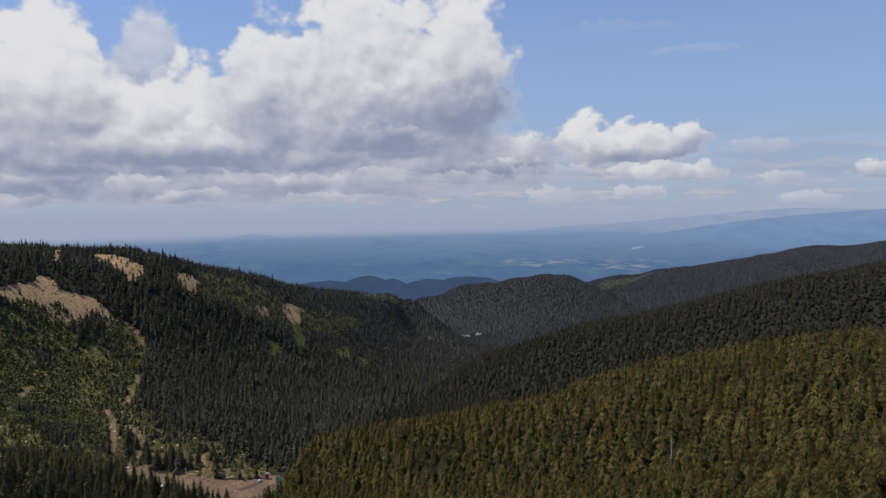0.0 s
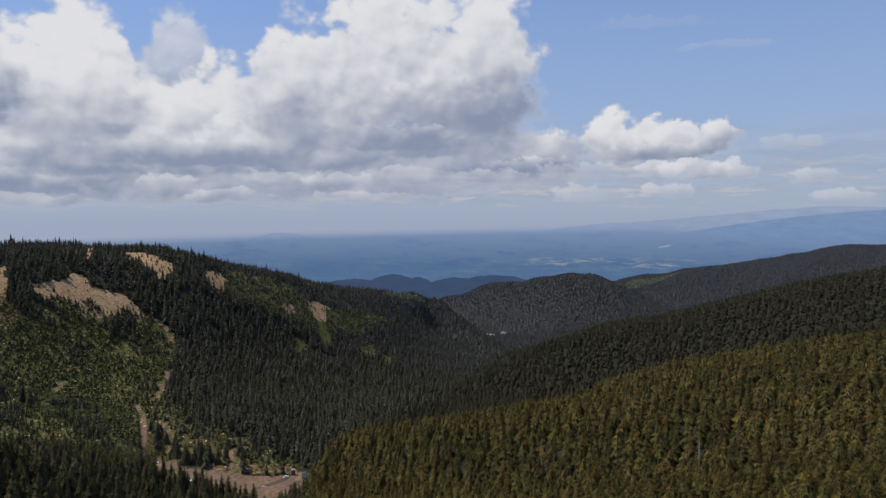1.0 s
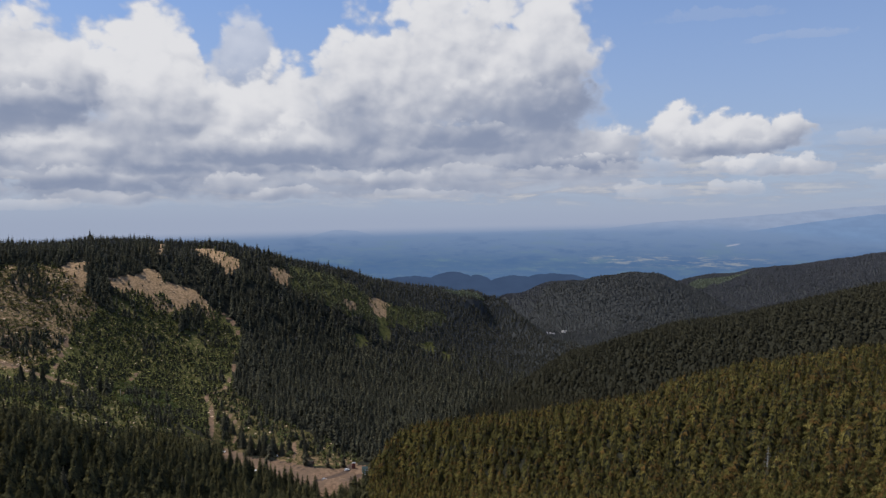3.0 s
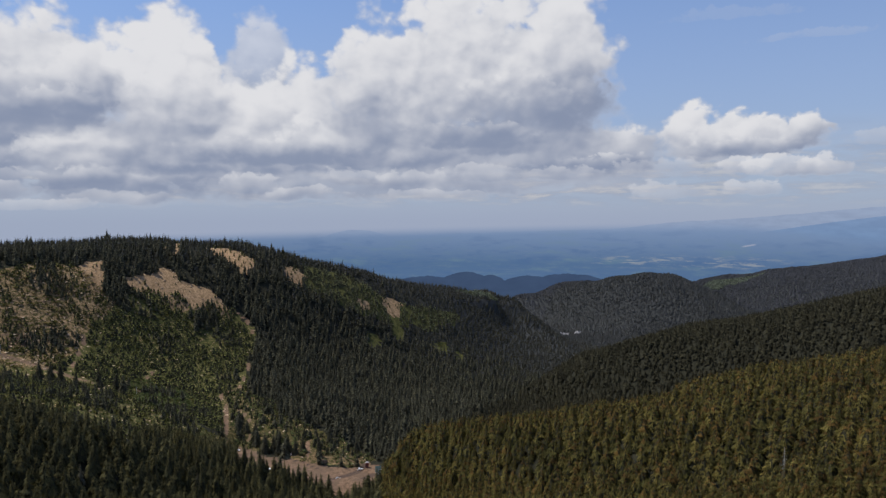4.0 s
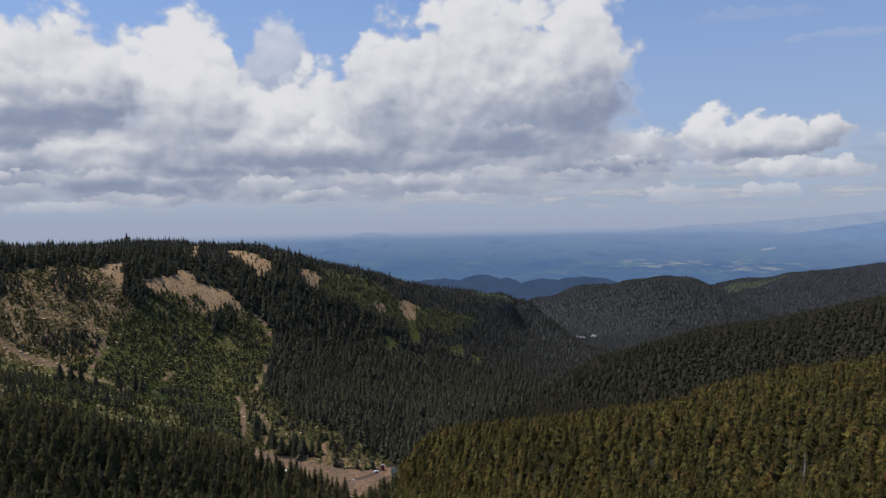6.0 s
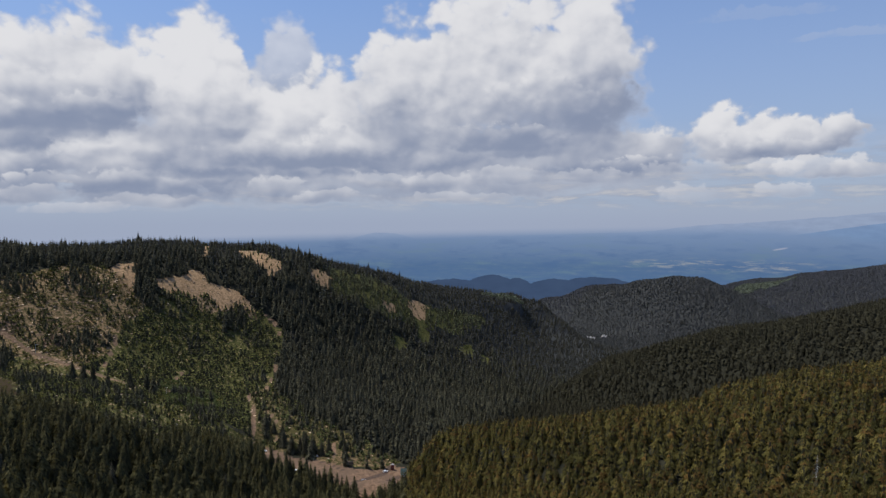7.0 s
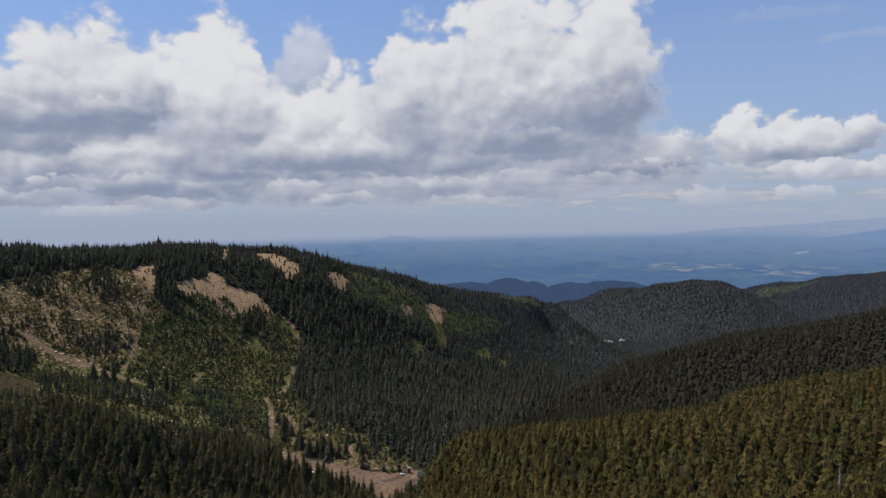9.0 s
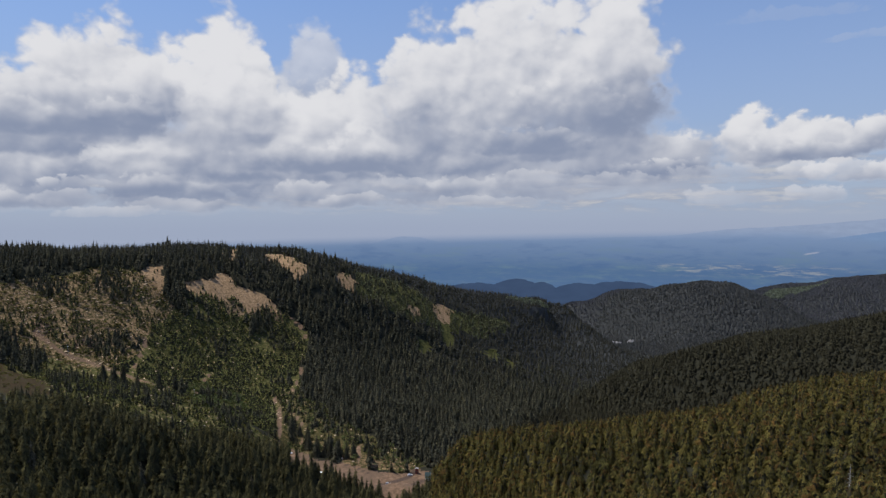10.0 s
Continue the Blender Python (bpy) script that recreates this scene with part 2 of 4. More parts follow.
def foliage(name, dark, mid, tip, patch=0.012, vary=0.3, bough=0.6, relief=0.9, grain=2.2):
    """Needles and leaves: tone by tree, by bough and by stand."""
    m, k, b = material(name)
    geo = k.add("ShaderNodeNewGeometry").outputs
    co, isl = geo["Position"], geo["Random Per Island"]
    tree = k.add("ShaderNodeAttribute")
    tree.attribute_name = "tone"
    own = tree.outputs["Fac"]
    stand = k.noise(co, patch, 4, 0.6)[0]
    a = k.mix(k.math("ADD", k.math("MULTIPLY", own, 0.75), k.math("MULTIPLY", k.math("SUBTRACT", stand, 0.4), 1.2), clamp=True), dark, mid)
    c = k.mix(k.math("MULTIPLY", k.step(isl, 0.4, 1.0), k.math("MULTIPLY", k.step(own, 0.2, 0.9, 0.35, 1.0), bough)), a, tip)
    c = k.mix(1.0, c, k.mix(k.math("FRACT", k.math("MULTIPLY", own, 13.7)), [1 - vary] * 3, [1 + vary] * 3), "MULTIPLY")
    fine = k.noise(co, grain, 4, 0.75)[0]
    c = k.mix(1.0, c, k.mix(k.step(fine, 0.34, 0.66), [1 - 1.3 * vary] * 3, [1 + 1.3 * vary] * 3), "MULTIPLY")
    k.put(b.inputs["Base Color"], c)
    b.inputs["Roughness"].default_value = 0.85
    b.inputs["Specular IOR Level"].default_value = 0.08
    k.put(b.inputs["Normal"], k.add("ShaderNodeBump", Strength=relief, Distance=0.5, Height=fine).outputs[0])
    thin = k.add("ShaderNodeBsdfTranslucent", Color=k.mix(1.0, c, (1.5, 1.35, 0.7), "MULTIPLY"))
    both = k.add("ShaderNodeMixShader", i0=0.2, i1=b.outputs[0], i2=thin.outputs[0])
    m.node_tree.links.new(both.outputs[0], m.node_tree.nodes["Material Output"].inputs[0])
    return m


NEEDLE_NEAR = foliage("olive_needles", (0.056, 0.056, 0.018), (0.112, 0.092, 0.026), (0.185, 0.145, 0.042), vary=0.40)
CONES = foliage("brown_cones", (0.075, 0.048, 0.017), (0.125, 0.074, 0.022), (0.16, 0.10, 0.03))
NEEDLE_DARK = foliage("dark_spruce_needles", (0.050, 0.050, 0.035), (0.087, 0.084, 0.056), (0.135, 0.125, 0.075), vary=0.22, grain=1.2, bough=0.8)
NEEDLE_SLOPE = foliage("slope_spruce_needles", (0.055, 0.054, 0.028), (0.092, 0.085, 0.038), (0.155, 0.13, 0.052))
# darkened base colour carries the cloud shadow lying on the second ridge
NEEDLE_RIDGE_SHADED = foliage("cloud_shaded_ridge_needles", (0.034, 0.032, 0.020), (0.042, 0.039, 0.023), (0.055, 0.050, 0.027), vary=0.26, relief=0.5, grain=0.7)
# these two needle tones have the grey-blue of haze put into the base colour
NEEDLE_HAZED = foliage("haze_tinted_needles", (0.060, 0.063, 0.064), (0.070, 0.072, 0.072), (0.082, 0.083, 0.081), 0.006, vary=0.14, relief=0.2, grain=0.5)
NEEDLE_HAZED_LAST = foliage("pale_haze_tinted_needles", (0.062, 0.064, 0.074), (0.068, 0.071, 0.080), (0.077, 0.080, 0.087), 0.006, vary=0.07, relief=0.2, grain=0.4)
YOUNG = foliage("young_spruce_needles", (0.072, 0.080, 0.027), (0.145, 0.150, 0.048), (0.27, 0.25, 0.08))
LEAF_FAR = foliage("far_leaves", (0.08, 0.095, 0.07), (0.105, 0.122, 0.088), (0.14, 0.155, 0.11))
YOUNG_DULL = foliage("dull_young_needles", (0.095, 0.108, 0.058), (0.150, 0.160, 0.084), (0.22, 0.22, 0.115))
LEAVES = foliage("broad_leaves", (0.055, 0.07, 0.026), (0.095, 0.112, 0.044), (0.145, 0.16, 0.066))
SHRUB = foliage("olive_shrub_leaves", (0.045, 0.052, 0.015), (0.095, 0.096, 0.026), (0.19, 0.165, 0.05), 0.03)
DEBRIS = plain("weathered_wood_and_stone", (0.44, 0.32, 0.21), 0.9, 0, 0.5, 0.4)
# dark colour of the crowns' inner cone, painted as the shade between boughs
CROWN_SHADE = plain("inner_crown_shade", (0.034, 0.030, 0.010), 0.9, 0, 0.4, 1.5)
BARK = plain("bark", (0.11, 0.085, 0.065), 0.9, 0, 0.4, 1.5)


def ground_material():
    m, k, b = material("mountain_ground")
    co = k.add("ShaderNodeTexCoord").outputs["Object"]

    def cover(name):
        a = k.add("ShaderNodeAttribute")
        a.attribute_name = name
        return a.outputs["Fac"]
    n1, n2, n3 = k.noise(co, 0.35, 6, 0.65)[0], k.noise(co, 0.05, 4)[0], k.noise(co, 1.6, 5, 0.7)[0]
    rough = k.math("ADD", k.math("MULTIPLY", n1, 0.6), k.math("MULTIPLY", n3, 0.4))
    floor_c = k.mix(k.step(rough, 0.4, 0.62), (0.016, 0.016, 0.011), (0.032, 0.031, 0.02))
    # far floor greyed and paled: haze put into the ground colour
    floor_c = k.mix(cover("far_haze"), floor_c, k.mix(k.step(n1, 0.35, 0.65), (0.034, 0.036, 0.036), (0.048, 0.050, 0.049)))
    grass = k.mix(k.step(rough, 0.38, 0.62), (0.040, 0.044, 0.013), (0.105, 0.098, 0.032))
    straw = k.mix(k.step(rough, 0.36, 0.66), (0.15, 0.096, 0.048), (0.43, 0.285, 0.165))
    dirt = k.mix(k.step(rough, 0.38, 0.64), (0.10, 0.062, 0.038), (0.235, 0.152, 0.098))

    def edge(att):
        return k.step(k.math("ADD", cover(att), k.math("MULTIPLY", k.math("SUBTRACT", rough, 0.5), 1.3)), 0.42, 0.58)
    c = k.mix(edge("grass"), floor_c, grass)
    c = k.mix(edge("straw"), c, straw)
    c = k.mix(k.math("MULTIPLY", cover("heath"), k.step(n1, 0.2, 0.5)), c, (0.038, 0.025, 0.010))
    dirt = k.mix(k.step(n2, 0.42, 0.6, 0.0, 0.7), dirt, (0.12, 0.082, 0.056))
    c = k.mix(edge("dirt"), c, dirt)
    c = k.mix(edge("mud"), c, k.mix(k.step(n3, 0.4, 0.6), (0.055, 0.038, 0.03), (0.11, 0.075, 0.055)))
    k.put(b.inputs["Base Color"], c)
    b.inputs["Roughness"].default_value = 0.95
    b.inputs["Specular IOR Level"].default_value = 0.1
    bump = k.add("ShaderNodeBump", Strength=0.6, Distance=0.5, Height=rough)
    k.put(b.inputs["Normal"], bump.outputs[0])
    return m


GROUND = ground_material()

# ---- the lie of the land ----
# Crest and valley lines: degrees to the right, metres away, metres below the camera.
LONG_HILL = [(-75, 960, 46), (-60, 970, 46), (-45.5, 980, 46), (-38.4, 980, 54), (-32.3, 1020, 49), (-29.6, 1040, 52), (-25.1, 1060, 57), (-19.8, 1105, 87),
             (-13.3, 1190, 125), (-10.5, 1250, 143), (-7.75, 1310, 157), (-4.6, 1385, 172)]
HILL_NOSE = [(-4.6, 1385, 176), (-3.4, 1385, 197), (-2.2, 1370, 225), (-1.0, 1340, 244), (1.3, 1270, 255), (2.8, 1220, 257)]
VALLEY = [(-75, 500, 70), (-60, 520, 84), (-46, 560, 112), (-35, 600, 150), (-25, 620, 192), (-15, 565, 203), (-8, 650, 214), (-2.5, 850, 238),
          (1.5, 1050, 253), (4.8, 1200, 264), (5.5, 1350, 274)]
VALLEY_MOUTH = [(5.5, 1350, 274), (3.5, 1500, 282), (0.5, 1620, 288), (-2, 1800, 292), (-4, 2200, 320), (0, 3000, 420)]
NEAR_SPUR = [(70, 420, 43), (48, 400, 53), (33, 385, 66), (19, 370, 87), (10.2, 360, 103), (0.8, 385, 121), (-8.7, 448, 148), (-11.0, 455, 156), (-12.8, 465, 167)]
SPUR_FACE = [(70, 190, 50), (48, 190, 62), (33, 195, 79), (10, 225, 104), (-8, 360, 159), (-11, 405, 172), (-12.8, 415, 178)]
HOLLOW = [(70, 580, 70), (40, 560, 90), (20, 560, 140), (8, 620, 190), (-2, 760, 228)]
SECOND_RIDGE = [(70, 760, 14), (50, 760, 29), (33, 760, 51), (27, 760, 70), (19, 770, 105), (10.2, 800, 140), (3.6, 850, 181), (-2, 860, 232)]
RIDGE_FOOT = [(60, 1100, 110), (35, 1150, 170), (20, 1150, 235), (10, 1180, 262), (7, 1330, 276)]
DOME = [(-3.2, 2000, 262), (-1.8, 1950, 242), (-0.5, 1880, 226), (2.2, 1800, 196), (5.2, 1700, 176), (7.0, 1665, 163), (8.3, 1650, 153), (10.2, 1650, 152), (11.3, 1655, 163), (12.6, 1665, 182),
        (13.9, 1680, 203), (15.4, 1690, 225), (18, 1710, 255)]
DOME_BACK = [(8, 2050, 310), (13, 1950, 300), (18, 1850, 278), (25, 1750, 240), (35, 1700, 190), (55, 1700, 135)]
FAR_RIDGE = [(55, 2200, 56), (33, 2250, 83), (27, 2250, 114), (23, 2250, 148), (19, 2250, 178), (14.7, 2250, 209), (12, 2250, 228), (6, 2350, 300)]
BEHIND = [(-75, 1600, 180), (-45, 1600, 180), (-20, 1750, 240), (-9, 2100, 275), (-2, 2500, 350), (10, 2900, 380), (35, 2900, 250), (60, 2900, 200)]
SLOPE_BELOW = [(-75, 370, 70), (-45.5, 400, 102), (-36.4, 430, 128), (-30.2, 445, 152), (-25.8, 460, 172), (-21.2, 452, 187), (-17, 440, 196)]
CAR_PARK_LEVEL = [(-24, 590, 197), (-21, 540, 201), (-17, 510, 203), (-14, 515, 205), (-12.8, 500, 204), (-13.5, 460, 200)]
UPPER_SLOPE = [(-75, 240, 80), (-50, 260, 100), (-40, 280, 122), (-30, 330, 150), (-20, 390, 180)]
FOOT = [(-60, 90, 108), (0, 90, 118), (50, 90, 100)]
REAR = [(-100, 400, 80), (-140, 420, 75), (180, 450, 70), (140, 420, 60), (100, 400, 50)]
REAR_FAR = [(-100, 1500, 150), (-140, 1500, 160), (180, 1500, 170), (140, 1500, 150), (100, 1500, 120)]
RIM = [(a, 4600, 640) for a in range(-180, 181, 10)]
PLAIN = [(a, 3300, 500) for a in range(-60, 61, 20)]
LINES = [LONG_HILL, HILL_NOSE, VALLEY, VALLEY_MOUTH, NEAR_SPUR, SPUR_FACE, HOLLOW, SECOND_RIDGE, RIDGE_FOOT, DOME, DOME_BACK, FAR_RIDGE, BEHIND, SLOPE_BELOW, CAR_PARK_LEVEL, UPPER_SLOPE, FOOT, REAR, REAR_FAR, RIM, PLAIN]


def flat_point(a, r):
    return r * math.sin(radians(a)), r * math.cos(radians(a))


def land(x, y):
    """Height of the land at arrays of x and y."""
    x, y = np.asarray(x, float), np.asarray(y, float)
    top, low = np.zeros_like(x), np.zeros_like(x)
    for line in LINES:
        best, level = np.full_like(x, 1e12), np.zeros_like(x)
        for (a0, r0, d0), (a1, r1, d1) in zip(line, line[1:]):
            (x0, y0), (x1, y1) = flat_point(a0, r0), flat_point(a1, r1)
            dx, dy = x1 - x0, y1 - y0
            s = np.clip(((x - x0) * dx + (y - y0) * dy) / (dx * dx + dy * dy + 1e-9), 0, 1)
            d = (x - x0 - s * dx) ** 2 + (y - y0 - s * dy) ** 2
            near = d < best
            best = np.where(near, d, best)
            level = np.where(near, EYE - d0 - s * (d1 - d0), level)
        w = (best + 120.0) ** -1.5
        top += w * level
        low += w
    z = top / low
    far = np.clip(np.hypot(x, y) / 900, 0.35, 2.0)
    z += far * (3.0 * np.sin(x / 61 + 1.7 * np.sin(y / 83)) * np.sin(y / 57 + 1.3 * np.sin(x / 71)) + 1.2 * np.sin(x / 19 + 2 * np.sin(y / 23)) * np.sin(y / 17 + x / 41))
    return z


def inside(poly, x, y):
    """Which of the points lie inside a polygon of (x, y) corners."""
    hit = np.zeros(np.shape(x), bool)
    for (x0, y0), (x1, y1) in zip(poly, poly[1:] + poly[:1]):
        cross = (y0 > y) != (y1 > y)
        hit ^= cross & (x < (x1 - x0) * (y - y0) / (y1 - y0 + 1e-12) + x0)
    return hit


def to_line(path, x, y):
    """Distance from the points to a path of (x, y) corners."""
    best = np.full(np.shape(x), 1e9)
    for (x0, y0), (x1, y1) in zip(path, path[1:]):
        dx, dy = x1 - x0, y1 - y0
        s = np.clip(((x - x0) * dx + (y - y0) * dy) / (dx * dx + dy * dy + 1e-9), 0, 1)
        best = np.minimum(best, np.hypot(x - x0 - s * dx, y - y0 - s * dy))
    return best

# ---- end of land ----


def mesh_object(name, verts, faces, mats, index=None, smooth=False, tone=None):
    """An object from arrays of vertices and of equal-sided faces."""
    verts, faces = np.asarray(verts, np.float32), np.asarray(faces, np.int32)
    me = bpy.data.meshes.new(name)
    n = faces.shape[1]
    me.vertices.add(len(verts))
    me.vertices.foreach_set("co", verts.ravel())
    me.loops.add(faces.size)
    me.loops.foreach_set("vertex_index", faces.ravel())
    me.polygons.add(len(faces))
    me.polygons.foreach_set("loop_start", np.arange(0, faces.size, n, dtype=np.int32))
    if index is not None:
        me.polygons.foreach_set("material_index", np.asarray(index, np.int32))
    me.polygons.foreach_set("use_smooth", np.full(len(faces), smooth))
    for m in mats:
        me.materials.append(m)
    if tone is not None:
        me.attributes.new("tone", "FLOAT", "POINT").data.foreach_set("value", np.asarray(tone, np.float32))
    me.update(calc_edges=True)
    return new(name, me)


def build_ground():
    fine = np.arange(-52, 50.01, 0.36)
    coarse = np.concatenate([np.arange(50, 308.1, 4.0)[1:-1]])
    az = np.radians(np.concatenate([fine, coarse]))
    r = np.concatenate([np.linspace(0.01, 180, 14)[:-1], np.linspace(180, 470, 70)[:-1], np.linspace(470, 1120, 170)[:-1], np.geomspace(1120, 2400, 90)[:-1], np.geomspace(2400, 4850, 24)])
    A, R = np.meshgrid(az, r)
    X, Y = R * np.sin(A), R * np.cos(A)
    Z = land(X, Y)
    n, m = A.shape
    i = np.arange(n * m).reshape(n, m)
    j = np.roll(i, -1, axis=1)
    quads = np.stack([i[:-1], i[1:], j[1:], j[:-1]], -1).reshape(-1, 4)
    verts = np.stack([X, Y, Z], -1).reshape(-1, 3)
    ob = mesh_object("ground", verts, quads, [GROUND], smooth=True)
    tagged(ob, "grassy and bare mountain ground under woods and clearings", "ground", kind="structure")
    for name in ("grass", "straw", "dirt", "mud", "heath", "far_haze"):
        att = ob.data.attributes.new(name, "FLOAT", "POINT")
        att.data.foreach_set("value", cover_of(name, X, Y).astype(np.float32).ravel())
    return ob




# Clearings, roads and stands on the plan, in metres.
STRAW_CUT = [(-486, 738), (-473, 750), (-466, 771), (-469, 789), (-462, 798), (-449, 789), (-430, 796), (-411, 798), (-394, 802), (-386, 798), (-377, 799), (-376, 788), (-387, 779), (-402, 772), (-414, 765), (-433, 747), (-449, 741), (-464, 736)]
STRAW_STRIP = [(-526, 712), (-515, 742), (-485, 708), (-498, 702)]
STRAW_TOP = [(-472, 932), (-461, 895), (-432, 878), (-413, 872), (-394, 870), (-386, 878), (-397, 888), (-418, 898), (-440, 908)]
STRAW_CREST = [(-520, 862), (-506, 876), (-492, 850), (-508, 842)]
STRAW_GAP = [(-534, 928), (-518, 934), (-472, 845), (-478, 836)]
STRAW_FAR = [(-354, 914), (-346, 936), (-331, 930), (-342, 912)]
STRAW_HILL = [(-242, 1028), (-230, 1049), (-215, 1046), (-222, 1029)]
STRAW_BIT = [(-270, 972), (-262, 988), (-254, 973), (-262, 959)]
CUTOVER = [(-690, 560), (-606, 596), (-580, 647), (-559, 694), (-527, 711), (-485, 708), (-472, 701), (-471, 664), (-468, 642), (-455, 578), (-510, 553), (-549, 538), (-640, 520)]
YOUNG_STAND = [(-472, 701), (-472, 732), (-444, 752), (-432, 770), (-411, 774), (-373, 802), (-345, 786), (-331, 746), (-312, 679), (-303, 627), (-266, 538), (-304, 522), (-389, 566), (-455, 578), (-468, 642)]
MEADOW = [(-600, 500), (-516, 505), (-479, 497), (-380, 417), (-362, 394), (-363, 355), (-560, 400)]
CAR_PARK = [(-258, 526), (-244, 529), (-219, 514), (-192, 515), (-163, 508), (-147, 512), (-140, 528), (-118, 522), (-106, 480), (-104, 445), (-139, 433), (-165, 440), (-195, 455), (-211, 480), (-240, 500)]
VERGE = [(-200, 530), (-188, 537), (-161, 530), (-141, 532), (-148, 514), (-164, 510), (-200, 516)]
OPEN_LAND = [(-325, 658), (-309, 680), (-275, 646), (-234, 603), (-200, 586), (-166, 562), (-136, 533), (-151, 511), (-196, 517), (-259, 524)]
GLADES = [[(-228, 1004), (-219, 1018), (-203, 1005), (-213, 986)], [(-246, 918), (-239, 936), (-224, 950), (-228, 936)], [(-168, 1020), (-148, 1040), (-138, 1030)], [(-134, 1030), (-120, 1025), (-109, 992)],
          [(-136, 680), (-131, 700), (-124, 690), (-126, 672)]]
LIGHT_STAND = [(-349, 959), (-299, 1018), (-252, 1022), (-198, 1066), (-154, 1127), (-130, 1165), (-164, 1072), (-214, 1014), (-249, 987), (-287, 951), (-323, 918)]
TALL_GROUPS = [[(-488, 706), (-478, 724), (-462, 726), (-438, 730), (-440, 708), (-458, 700), (-475, 692)], [(-412, 752), (-397, 766), (-380, 766), (-380, 746), (-400, 742)], [(-585, 545), (-549, 565), (-496, 540), (-482, 506), (-540, 500)],
               [(-400, 548), (-340, 536), (-298, 512), (-311, 470), (-380, 470)]]
GREEN = [(-120, 488), (-106, 482), (-104, 445), (-114, 440), (-117, 465)]
BARE = [[(-524, 597), (-507, 611), (-496, 601), (-509, 585)], [(-549, 579), (-534, 592), (-527, 579), (-541, 563)], [(-568, 558), (-553, 562), (-547, 549), (-552, 541)]]
LOWER = [(-640, 520), (-549, 538), (-510, 553), (-455, 578), (-389, 566), (-304, 522), (-262, 530), (-245, 500), (-215, 440), (-300, 370), (-363, 355), (-362, 394), (-380, 417), (-479, 497), (-516, 505), (-600, 500)]
BUSHES = [(-390, 586), (-398, 628), (-354, 628), (-315, 581), (-307, 526), (-337, 531)]
HILL_END = [(-170, 1296), (-132, 1352), (-90, 1372), (-84, 1335), (-128, 1280)]
TRACKS = [([(-542, 571), (-527, 573), (-508, 571), (-481, 577), (-443, 577), (-403, 566), (-372, 566), (-340, 562)], 3.4), ([(-398, 653), (-393, 623), (-374, 584)], 1.8),
          ([(-324, 650), (-300, 613), (-272, 555), (-256, 528)], 2.0), ([(-329, 732), (-321, 705), (-314, 670), (-324, 650)], 1.8), ([(-284, 611), (-256, 574), (-243, 540)], 1.8),
          ([(-243, 572), (-226, 530)], 1.6), ([(-196, 551), (-184, 520)], 1.6), ([(-373, 798), (-362, 799), (-348, 785)], 2.0), ([(-472, 649), (-464, 634), (-458, 617), (-449, 597), (-436, 574)], 1.6)]
COVER = {
    "straw": ([(p, 1.0) for p in (STRAW_CUT, STRAW_STRIP, STRAW_TOP, STRAW_CREST, STRAW_GAP, STRAW_FAR, STRAW_HILL, STRAW_BIT)] + [(CUTOVER, 0.51), (OPEN_LAND, 0.42), (VERGE, 0.5), (YOUNG_STAND, 0.38), (LOWER, 0.4), (MEADOW, 0.12)], []),
    "grass": ([(p, 1.0) for p in (CUTOVER, YOUNG_STAND, OPEN_LAND, MEADOW, VERGE, LIGHT_STAND, LOWER, GREEN, *GLADES)], []),
    "dirt": ([(CAR_PARK, 1.0), (GREEN, 0.45)] + [(p, 0.7) for p in BARE], TRACKS),
    "heath": ([(MEADOW, 1.0), (CUTOVER, 0.3), (OPEN_LAND, 0.5)], []),
    "mud": ([], [([(-160, 472), (-147, 496), (-141, 508), (-138, 524)], 3.0), ([(-152, 462), (-140, 480), (-132, 496), (-128, 509)], 3.2), ([(-258, 527), (-225, 514), (-190, 512), (-165, 500)], 1.2)]),
}


SHELTERED = [LIGHT_STAND, STRAW_TOP, STRAW_CREST, STRAW_GAP, STRAW_FAR, STRAW_HILL, *GLADES]


def shaken(x, y):
    """Bends the plan a little, so that clearings have uneven outlines."""
    return (x + 3.0 * np.sin(y / 13 + 2 * np.sin(x / 29)) + 1.8 * np.sin(y / 4.7 + x / 9), y + 3.5 * np.sin(x / 12 + 2 * np.sin(y / 31)) + 2.0 * np.sin(x / 5.3 - y / 8))


def opened(polys, x, y):
    """Inside one of the polygons or on the felled strip downhill of it."""
    x, y = shaken(x, y)
    r = np.hypot(x, y) + 1e-6
    hit = np.zeros(np.shape(x), bool)
    for p in polys:
        for push in (0, 9, 18):
            hit |= inside(p, x * (1 + push / r), y * (1 + push / r))
    return hit


def cover_of(name, x, y):
    # share of painted haze, growing from 1000 m to 1250 m away
    if name == "far_haze":
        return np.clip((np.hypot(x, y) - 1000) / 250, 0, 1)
    areas, tracks = COVER[name]
    v = np.zeros(np.shape(x))
    for poly, much in areas:
        v = np.maximum(v, inside(poly, *(shaken(x, y) if poly is not CAR_PARK else (x, y))) * much)
        if poly in SHELTERED:
            v = np.maximum(v, opened([poly], x, y) * much)
    for path, width in tracks:
        v = np.maximum(v, np.clip(1.3 - to_line(path, x, y) / width, 0, 1))
    return v


build_ground()


